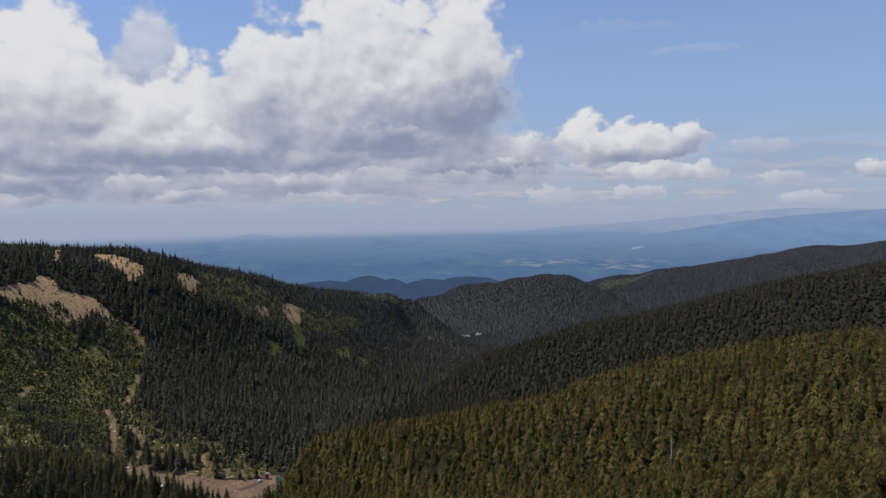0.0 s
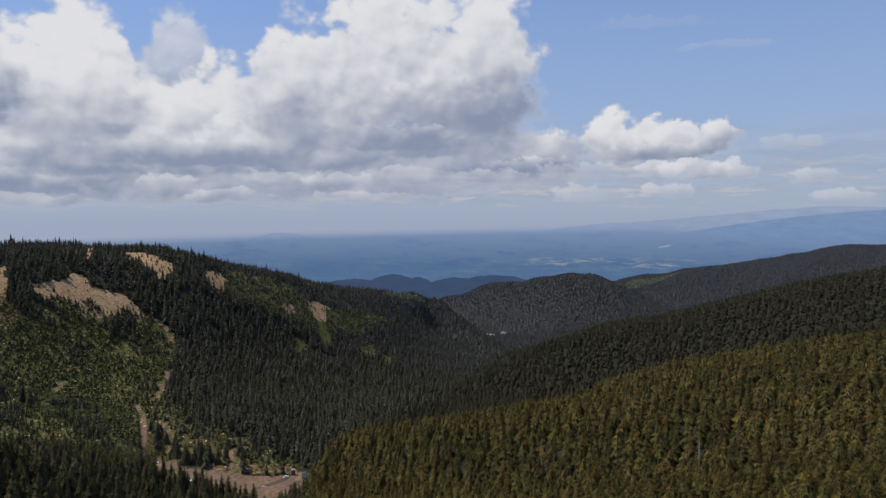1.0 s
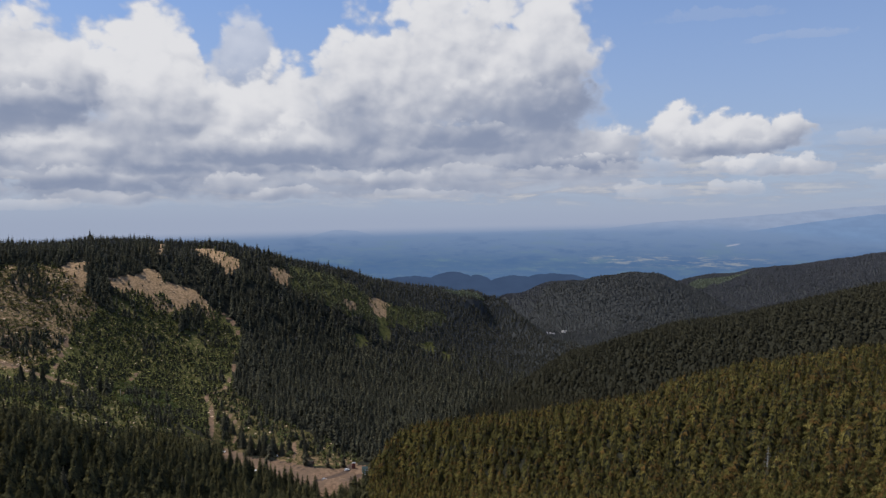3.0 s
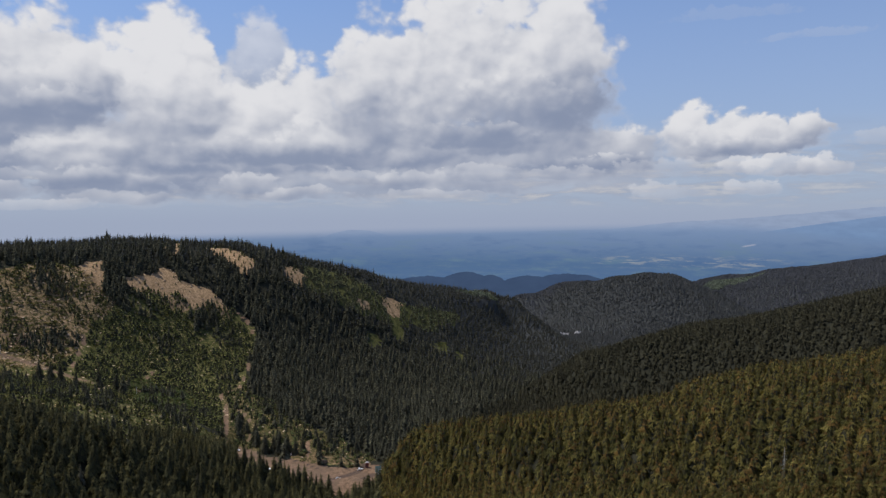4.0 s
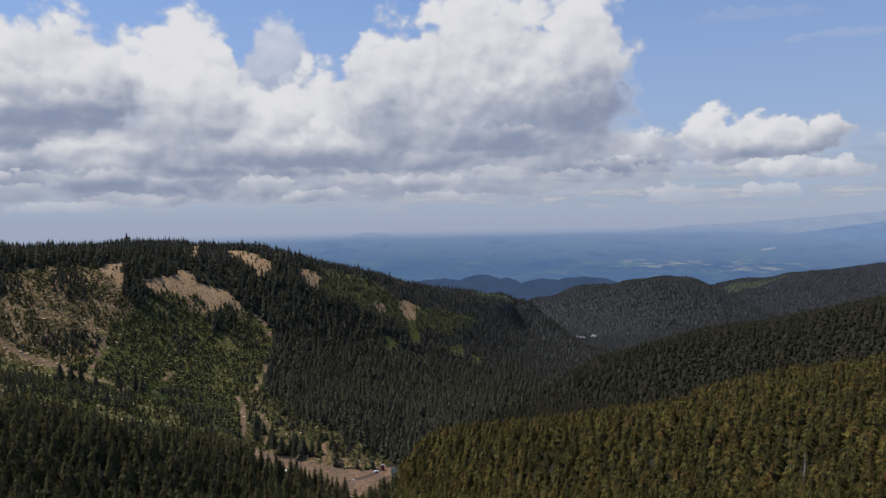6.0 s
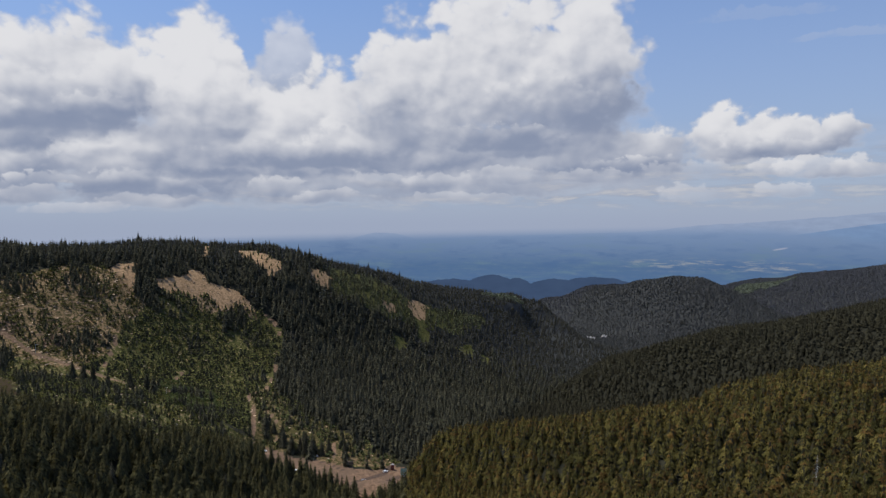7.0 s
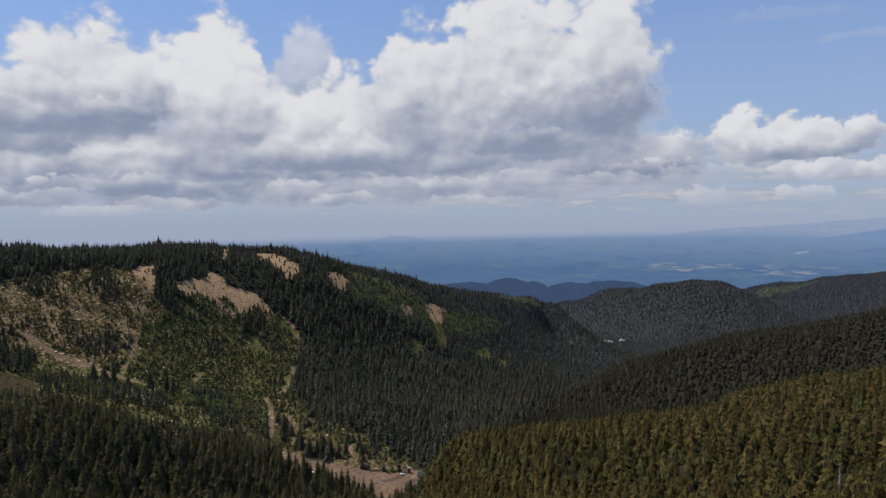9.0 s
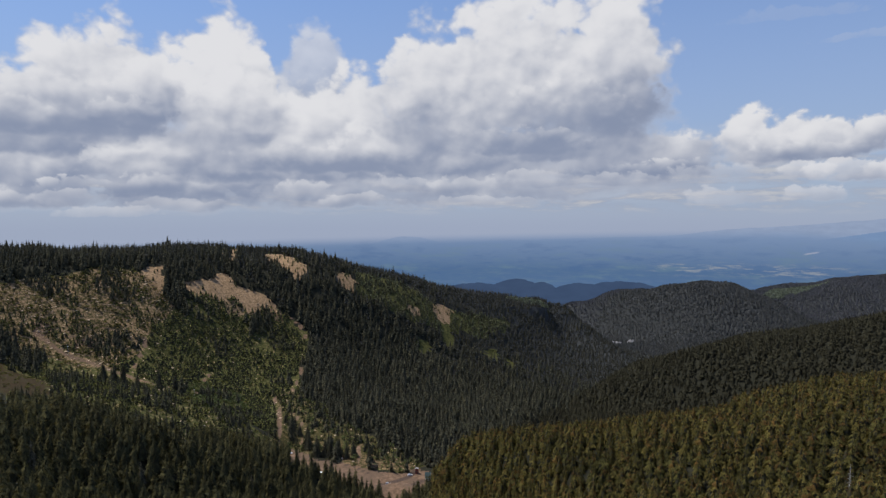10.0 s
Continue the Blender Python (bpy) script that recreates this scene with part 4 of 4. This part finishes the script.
    ok |= any_in([YOUNG_STAND], x, y) & (rng.random(len(x)) < 0.25)
    ok |= any_in([LOWER], x, y) & (rng.random(len(x)) < 0.35)
    ok &= ~any_in([CAR_PARK], x, y) & off_tracks(x, y, 1.5)
    plant("shrubs", K_BUSH, on_land(x[ok], y[ok]), rng.uniform(0.8, 2.8, ok.sum()), [SHRUB], "olive shrubs and brambles over the logged slope", "shrub", rng, (1.2, 2.2))
    ok = (any_in([OPEN_LAND] + GLADES, x, y) | (any_in([VERGE], x, y) & (rng.random(len(x)) < 0.3))) & (rng.random(len(x)) < 0.2) & off_tracks(x, y, 1)
    ok |= any_in([BUSHES], x, y) & (rng.random(len(x)) < 0.8)
    ok &= ~any_in([CAR_PARK], x, y)
    plant("shrubs", K_BUSH, on_land(x[ok], y[ok]), rng.uniform(1.0, 3.8, ok.sum()), [LEAVES], "pale green broad-leaved shrubs and saplings", "shrub", rng, (1.1, 1.8))
    ok = any_in([CUTOVER], x, y) & (patchy(x, y, 17, 9) > 0.45) & (rng.random(len(x)) < 0.4) & off_tracks(x, y, 1)
    ok |= any_in([OPEN_LAND], x, y) & ~any_in([VERGE], x, y) & (rng.random(len(x)) < 0.3) & off_tracks(x, y, 1)
    ok |= any_in([STRAW_CUT, STRAW_STRIP], x, y) & (rng.random(len(x)) < 0.05)
    ok |= opened([STRAW_TOP, STRAW_CREST, STRAW_GAP, STRAW_FAR, STRAW_HILL], x, y) & (rng.random(len(x)) < 0.12)
    ok |= any_in([LOWER], x, y) & (rng.random(len(x)) < 0.3) & off_tracks(x, y, 2) & off_tracks(x * 1.025, y * 1.025, 4)
    dark = (any_in([CUTOVER], x, y) & (patchy(x, y, 15, 1) > 0.72) & (rng.random(len(x)) < 0.45)) | (any_in([YOUNG_STAND], x, y) & (patchy(x, y, 17, 6) > 0.76) & (rng.random(len(x)) < 0.35)) | (any_in([OPEN_LAND], x, y) & (rng.random(len(x)) < 0.1))
    dark &= off_tracks(x, y, 2) & ~any_in([CAR_PARK, VERGE], x, y)
    plant("spruce_wood", K_MID, on_land(x[dark], y[dark]), rng.uniform(4, 11, dark.sum()), [NEEDLE_DARK, NEEDLE_DARK, CROWN_SHADE], "clumps of dark spruces left on the logged slope", "forest", rng, (1.0, 1.5))
    heath = any_in([MEADOW], x, y) & (rng.random(len(x)) < 0.12)
    plant("shrubs", K_BUSH, on_land(x[heath], y[heath]), rng.uniform(0.6, 2.2, heath.sum()), [SHRUB], "low olive shrubs dotted over the brown meadow", "shrub", rng, (1.2, 2.2))
    plant("young_spruces", K_SMALL, on_land(x[ok], y[ok]), rng.uniform(2.5, 7, ok.sum()), [YOUNG, YOUNG, CROWN_SHADE], "scattered young spruces left standing on the logged slope", "forest", rng, (0.9, 1.5))


def logging_debris():
    """Stumps, cut branches and stones left on the logged slope."""
    kinds = []
    for _ in range(5):
        bm = bmesh.new()
        bmesh.ops.create_icosphere(bm, subdivisions=1, radius=0.5)
        for q in bm.verts:
            q.co *= 0.6 + 0.8 * shape.random()
            q.co.z = max(0.0, q.co.z * 0.7 + 0.15)
        bm.verts.index_update()
        kinds.append((np.array([q.co for q in bm.verts]), np.array([[q.index for q in f.verts] for f in bm.faces]), np.zeros(len(bm.faces), int)))
        bm.free()
    x, y, a, r = scatter(rng, -50, -10, 480, 1050, 4.2)
    ok = (any_in([CUTOVER], x, y) & (rng.random(len(x)) < 0.5)) | (any_in([STRAW_CUT, STRAW_STRIP, STRAW_TOP], x, y) & (rng.random(len(x)) < 0.4))
    ok |= any_in([YOUNG_STAND, OPEN_LAND, LOWER], x, y) & (rng.random(len(x)) < 0.12)
    plant("logging_debris", kinds, on_land(x[ok], y[ok], 0.1), rng.uniform(0.5, 1.7, ok.sum()), [DEBRIS], "pale stumps, cut branches and stones on the logged slope", "debris", rng, (1.0, 2.2))


def ridge_woods():
    x, y, a, r = scatter(rng, -9, 36, 600, 960, 4.9)
    ok = a > valley_side(r)
    x, y, a, r = x[ok], y[ok], a[ok], r[ok]
    plant("spruce_wood", K_RIDGE, on_land(x, y), rng.uniform(6.5, 9.0, len(x)), [NEEDLE_RIDGE_SHADED, NEEDLE_RIDGE_SHADED, NEEDLE_RIDGE_SHADED], "spruce wood on the second ridge, cloud shade put into its dark green", "forest", rng, (1.0, 1.5))
    x, y, a, r = scatter(rng, -9, 36, 960, 2400, 4.8)
    ok = (a > 6) | (r > np.interp(a, [-13, -4, 2, 6], [1290, 1480, 1520, 1330]))
    x, y, a, r = x[ok], y[ok], a[ok], r[ok]
    ok = (a < 11) | (r < 1050) | (r > 1480) | (rng.random(len(x)) < 0.25)
    x, y, a, r = x[ok], y[ok], a[ok], r[ok]
    leafy = any_in([[(472, 2116), (540, 2180), (590, 2180), (660, 2120), (612, 2090), (557, 2076), (512, 2078)]], x, y)
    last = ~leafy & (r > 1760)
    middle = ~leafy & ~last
    # haze is painted into both needle colours, paler on the far ridge
    for sel, mat, label in ((middle, NEEDLE_HAZED, "woods on the dome-shaped hill, haze tinted into their grey-green"), (last, NEEDLE_HAZED_LAST, "woods on the far ridge, paled by haze put into their colour")):
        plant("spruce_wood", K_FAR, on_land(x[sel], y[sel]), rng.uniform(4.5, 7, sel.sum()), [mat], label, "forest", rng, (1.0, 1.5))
    plant("leafy_wood", K_FAR, on_land(x[leafy], y[leafy]), rng.uniform(5, 8, leafy.sum()), [LEAF_FAR], "green broad-leaved wood on a far slope", "forest", rng, (1.3, 2.0))


near_woods()
lone_trees()
hill_woods()
logging_debris()
ridge_woods()


# ---- things round the car park ----
def part(name, bm, mat, parent, label="", smooth=False):
    me = bpy.data.meshes.new(name)
    bm.to_mesh(me)
    bm.free()
    for f in me.polygons:
        f.use_smooth = smooth
    me.materials.append(mat)
    ob = new(name, me)
    ob.parent = parent
    return tagged(ob, label)


def box(cx, cy, cz, sx, sy, sz, bevel=0.0, turn=0.0):
    bm = bmesh.new()
    bmesh.ops.create_cube(bm, size=1.0, matrix=pose(cx, cy, cz, 0, 0, turn) @ Matrix.Diagonal((sx, sy, sz, 1)))
    if bevel:
        bmesh.ops.bevel(bm, geom=bm.edges[:], offset=bevel, segments=2, affect="EDGES")
    return bm


def tube(x, y, z0, z1, r0, r1=None, sides=10):
    bm = bmesh.new()
    bmesh.ops.create_cone(bm, cap_ends=True, segments=sides, radius1=r0, radius2=r0 if r1 is None else r1, depth=z1 - z0, matrix=Matrix.Translation((x, y, (z0 + z1) / 2)))
    return bm


def prism(outline, depth, plane="y"):
    """A body with this outline across, reaching depth / 2 to both sides."""
    bm = bmesh.new()
    lo = [bm.verts.new((u, -depth / 2, w) if plane == "y" else (-depth / 2, u, w)) for u, w in outline]
    hi = [bm.verts.new((u, depth / 2, w) if plane == "y" else (depth / 2, u, w)) for u, w in outline]
    bm.faces.new(lo)
    bm.faces.new(hi[::-1])
    for n in range(len(lo)):
        m = (n + 1) % len(lo)
        bm.faces.new((lo[n], hi[n], hi[m], lo[m]))
    bmesh.ops.recalc_face_normals(bm, faces=bm.faces)
    return bm


def set_down(ob, x, y, turn=0.0, sink=0.1):
    ob.matrix_basis = pose(x, y, float(land(np.array([x]), np.array([y]))[0]) - sink, 0, 0, turn)
    return ob


TEAL = plain("teal_painted_metal", (0.052, 0.085, 0.076), 0.5, 0.0, 0.25, 1.2)
WHITEWASH = plain("whitewashed_wall", (0.62, 0.60, 0.56), 0.85, 0, 0.15, 1.0)
RED_WOOD = plain("dark_red_boards", (0.22, 0.06, 0.045), 0.8, 0, 0.3, 2.0)
GREY_ROOF = plain("pale_roof_sheet", (0.26, 0.24, 0.235), 0.6, 0.1, 0.15, 1.0)
DARK_WOOD = plain("dark_door_boards", (0.07, 0.05, 0.035), 0.8, 0, 0.3, 2.0)
GLASS = plain("dark_window_glass", (0.02, 0.025, 0.03), 0.08, 0, 0.1, 1.0)
CAR_WHITE = plain("white_car_paint", (0.78, 0.78, 0.77), 0.25, 0, 0.04, 1.0)
CAR_SILVER = plain("silver_car_paint", (0.42, 0.43, 0.44), 0.3, 0.3, 0.06, 1.0)
TYRE = plain("tyre_rubber", (0.02, 0.02, 0.02), 0.9, 0, 0.2, 4.0)
WHEEL_RIM = plain("wheel_rim_metal", (0.45, 0.45, 0.46), 0.35, 0.8, 0.1, 4.0)
GALVANISED = plain("galvanised_steel", (0.5, 0.51, 0.52), 0.5, 0.6, 0.15, 2.0)
LOG_BARK = plain("log_bark", (0.045, 0.034, 0.026), 0.9, 0, 0.4, 2.0)
LIGHTS = plain("lamp_lens", (0.6, 0.58, 0.5), 0.15, 0, 0.05, 4.0)
TAIL = plain("tail_lamp_red", (0.3, 0.02, 0.015), 0.2, 0, 0.05, 4.0)
ROCK = plain("pale_rock", (0.42, 0.40, 0.38), 0.9, 0, 0.4, 0.12)


def lift_hut(x, y, turn):
    hut = tagged(new("hut"), "small whitewashed hut with a steep teal metal roof beside the wood", "hut")
    wall = part("wall", box(0, 0, 1.3, 3.8, 3.6, 2.6), WHITEWASH, hut)
    part("gable", prism([(-1.9, 2.6), (1.9, 2.6), (0, 5.6)], 3.5), TEAL, hut, "teal boarded gable")
    for side in (-1, 1):
        slope = prism([(-2.6, 1.95), (-2.45, 1.85), (0.06, 5.82), (-0.05, 6.0)] if side < 0 else [(2.6, 1.95), (2.45, 1.85), (-0.06, 5.82), (0.05, 6.0)], 4.6)
        sheet = part("roof_slope", slope, TEAL, hut)
        for n in range(6):
            rib = prism([(side * 2.58, 2.02), (side * 2.5, 1.98), (side * 0.02, 5.96), (side * 0.05, 6.06)], 0.07)
            bmesh.ops.translate(rib, verts=rib.verts, vec=(0, -2.1 + n * 0.84, 0))
            part("seam", rib, TEAL, sheet)
    door = part("door", box(-0.8, -1.83, 1.0, 0.9, 0.08, 2.0), DARK_WOOD, hut)
    part("handle", box(-0.48, -1.9, 1.0, 0.05, 0.08, 0.14), GALVANISED, door)
    for wx in (0.9,):
        win = part("window", box(wx, -1.82, 1.55, 1.1, 0.07, 0.9), TEAL, hut)
        part("pane", box(wx, -1.86, 1.55, 0.9, 0.03, 0.7), GLASS, win)
    part("step", box(-0.8, -2.2, 0.09, 1.2, 0.7, 0.18), WHITEWASH, hut)
    return set_down(hut, x, y, turn)


def kiosk(x, y, turn):
    hut = tagged(new("kiosk"), "narrow dark red wooden kiosk with a pale sheet roof", "kiosk")
    part("wall", box(0, 0, 2.1, 2.6, 2.4, 4.2), RED_WOOD, hut)
    part("roof", prism([(-1.5, 4.1), (1.5, 4.1), (1.45, 4.22), (0, 4.7), (-1.45, 4.22)], 2.7), GREY_ROOF, hut)
    for n in range(9):
        part("board", box(-1.2 + n * 0.3, -1.215, 2.05, 0.26, 0.03, 4.0), RED_WOOD, hut)
    part("door", box(0.5, -1.25, 1.0, 0.9, 0.05, 2.0), DARK_WOOD, hut)
    win = part("window", box(-0.6, -1.25, 1.9, 0.8, 0.05, 0.8), GREY_ROOF, hut)
    part("pane", box(-0.6, -1.28, 1.9, 0.65, 0.03, 0.65), GLASS, win)
    return set_down(hut, x, y, turn)


def car(x, y, turn, paint, label, length=4.3, tall=1.5):
    ob = tagged(new("car"), label, "car", "parked vehicles")
    h = length / 2
    shell = prism([(-h, 0.45), (-h + 0.1, 0.3), (h - 0.1, 0.3), (h, 0.5), (h - 0.05, 0.78), (h - 1.0, 0.95), (-h + 0.05, 1.0)], 1.72)
    bmesh.ops.bevel(shell, geom=shell.edges[:], offset=0.06, segments=2, affect="EDGES")
    body = part("body", shell, paint, ob)
    cabin = prism([(-h + 0.15, 0.98), (h - 1.15, 0.94), (h - 1.75, tall - 0.04), (h - 2.0, tall), (-h + 0.6, tall - 0.02)], 1.5)
    bmesh.ops.bevel(cabin, geom=cabin.edges[:], offset=0.07, segments=2, affect="EDGES")
    part("cabin", cabin, paint, ob)
    for side in (-1, 1):
        part("side_window", box(-0.25, side * 0.752, 1.2, length * 0.42, 0.02, 0.3), GLASS, ob)
        part("headlight", box(h - 0.06, side * 0.62, 0.66, 0.1, 0.3, 0.14), LIGHTS, ob)
        part("tail_light", box(-h + 0.02, side * 0.68, 0.78, 0.06, 0.22, 0.2), TAIL, ob)
    for wx, name in ((h - 1.42, "windscreen"), (-h + 0.36, "rear_window")):
        bm = box(0, 0, 0, 0.03, 1.3, 0.5)
        bmesh.ops.transform(bm, verts=bm.verts, matrix=pose(wx, 0, 1.23, 0, -48 if name == "windscreen" else 40, 0))
        part(name, bm, GLASS, ob)
    for wx in (-h + 0.8, h - 0.85):
        for side in (-1, 1):
            bm = bmesh.new()
            bmesh.ops.create_cone(bm, cap_ends=True, segments=16, radius1=0.32, radius2=0.32, depth=0.2, matrix=pose(wx, side * 0.8, 0.32, 90))
            wheel = part("wheel", bm, TYRE, ob)
            bm = bmesh.new()
            bmesh.ops.create_cone(bm, cap_ends=True, segments=12, radius1=0.2, radius2=0.18, depth=0.215, matrix=pose(wx, side * 0.8, 0.32, 90))
            part("rim", bm, WHEEL_RIM, wheel)
    return set_down(ob, x, y, turn, 0.02)


def minibus(x, y, turn):
    ob = tagged(new("minibus"), "long white minibus parked behind the trees", "minibus", "parked vehicles")
    shell = prism([(-3.4, 0.4), (3.2, 0.4), (3.4, 0.9), (3.3, 1.4), (2.9, 2.5), (2.6, 2.65), (-3.3, 2.65), (-3.4, 2.5)], 2.1)
    bmesh.ops.bevel(shell, geom=shell.edges[:], offset=0.08, segments=2, affect="EDGES")
    part("body", shell, CAR_WHITE, ob)
    for side in (-1, 1):
        for n in range(4):
            part("side_window", box(-2.5 + n * 1.45, side * 1.052, 1.85, 1.25, 0.02, 0.7), GLASS, ob)
    for wx in (-2.2, 2.2):
        for side in (-1, 1):
            bm = bmesh.new()
            bmesh.ops.create_cone(bm, cap_ends=True, segments=16, radius1=0.38, radius2=0.38, depth=0.24, matrix=pose(wx, side * 0.97, 0.38, 90))
            part("wheel", bm, TYRE, ob)
    return set_down(ob, x, y, turn, 0.02)


def log_pile(x, y, turn):
    ob = tagged(new("log_pile"), "dark heap of felled logs beside the dirt car park", "log pile")
    for row, count in enumerate((7, 6, 5, 3)):
        for n in range(count):
            u = (n - (count - 1) / 2) * 0.62 + shape.uniform(-0.05, 0.05)
            bm = bmesh.new()
            bmesh.ops.create_cone(bm, cap_ends=True, segments=9, radius1=0.3, radius2=0.26, depth=5.0, matrix=pose(shape.uniform(-0.3, 0.3), u, 0.3 + row * 0.52, 0, 90, 0))
            part("log", bm, LOG_BARK, ob)
    return set_down(ob, x, y, turn)


def power_pole(x, y, turn, tall=9.0):
    ob = tagged(new("power_pole"), "thin grey steel pole with a cross arm beside the track", "pole", "power poles")
    part("mast", tube(0, 0, 0, tall, 0.17, 0.11), GALVANISED, ob)
    arm = part("cross_arm", box(0, 0, tall - 0.5, 2.2, 0.14, 0.16), GALVANISED, ob)
    for u in (-1.0, 0.0, 1.0):
        part("insulator", tube(u, 0, tall - 0.42, tall - 0.1, 0.06), WHITEWASH, arm)
    return set_down(ob, x, y, turn, 0.4)


def sign_post(x, y, turn):
    ob = tagged(new("sign_post"), "white notice board on a short post", "sign")
    part("post", tube(0, 0, 0, 2.0, 0.06), GALVANISED, ob)
    part("board", box(0, -0.08, 1.9, 0.9, 0.05, 1.3, 0.01), CAR_WHITE, ob)
    return set_down(ob, x, y, turn)


def rock_outcrop(x, y, size):
    ob = tagged(new("rock_outcrop"), "pale grey rock outcrop showing among far woods", "rock", "rock outcrops")
    for n in range(5):
        bm = bmesh.new()
        bmesh.ops.create_icosphere(bm, subdivisions=2, radius=1.0)
        ax, ay = shape.uniform(-1.6, 1.6), shape.uniform(-0.6, 0.6)
        for q in bm.verts:
            d = noise.noise(q.co * 1.7 + Vector((n * 5.1, x, 0)))
            q.co = Vector((q.co.x * 0.6, q.co.y * 0.5, q.co.z * 1.5)) * (1 + 0.5 * d) + Vector((ax, ay, 0.5 * shape.random()))
        bmesh.ops.scale(bm, vec=(size, size, size), verts=bm.verts)
        part("boulder", bm, ROCK, ob)
    return set_down(ob, x, y, 0, 1.0)


lift_hut(-125, 511, 100)
kiosk(-136, 519, 10)
car(-140, 481, 12, CAR_WHITE, "white hatchback parked on the dirt car park")
car(-140, 513, 40, CAR_WHITE, "white car near the red kiosk on muddy ground", 4.1)
car(-150, 487, 20, CAR_SILVER, "pale silver car parked on the dirt car park", 3.9)
car(-244, 517, 30, CAR_WHITE, "white car at the far end of the car park", 4.2)
car(-248, 520, 35, CAR_WHITE, "white car at the far end of the car park", 4.2)
car(-184, 463, 15, CAR_SILVER, "silver car half hidden behind the spruces", 4.4)
minibus(-194, 466, 12)
log_pile(-170, 515, 8)
power_pole(-505, 573, 30)
power_pole(-362, 565, 30)
power_pole(-121, 501, 10, 7.0)
sign_post(-199, 519, 10)
for px, py, big in ((46, 1562, 4.5), (56, 1566, 3.8), (82, 1572, 4.2), (86, 1590, 4.0)):
    rock_outcrop(px, py, big)


def snag(x, y, tall, turn):
    """A dead spruce: bare trunk and short drooping dead branches."""
    ob = tagged(new("dead_tree"), "bare pale grey dead spruce standing among green trees", "dead tree")
    part("trunk", tube(0, 0, 0, tall, 0.16, 0.03, 8), DEAD_WOOD, ob)
    for n in range(46):
        h = tall * (0.25 + 0.72 * n / 45)
        a = n * 2.4 + shape.random()
        reach = (1.9 * (1 - h / tall) + 0.35) * shape.uniform(0.7, 1.15)
        bm = bmesh.new()
        bmesh.ops.create_cone(bm, cap_ends=True, segments=4, radius1=0.07, radius2=0.015, depth=reach, matrix=pose(0, 0, h, 0, 0, math.degrees(a)) @ pose(0, 0, 0, 0, 105, 0) @ Matrix.Translation((0, 0, reach / 2)))
        part("branch", bm, DEAD_WOOD, ob)
    return set_down(ob, x, y, turn, 0.3)


DEAD_WOOD = plain("dead_grey_wood", (0.3, 0.29, 0.27), 0.9, 0, 0.3, 1.0)
snag(94, 277, 13.5, 0)
FADED = foliage("faded_needles", (0.09, 0.085, 0.06), (0.13, 0.12, 0.085), (0.18, 0.16, 0.12))
for px, py, tall in ((-239, 249, 16), (-190, 352, 15), (-218, 293, 15)):
    tree = spruce_kind([FADED, FADED, CROWN_SHADE], "tall spruce with faded grey-brown needles", "faded spruces", 0.2)
    stand_of([tree], np.array([px]), np.array([py]), np.array([tall]), (1.0, 1.1))
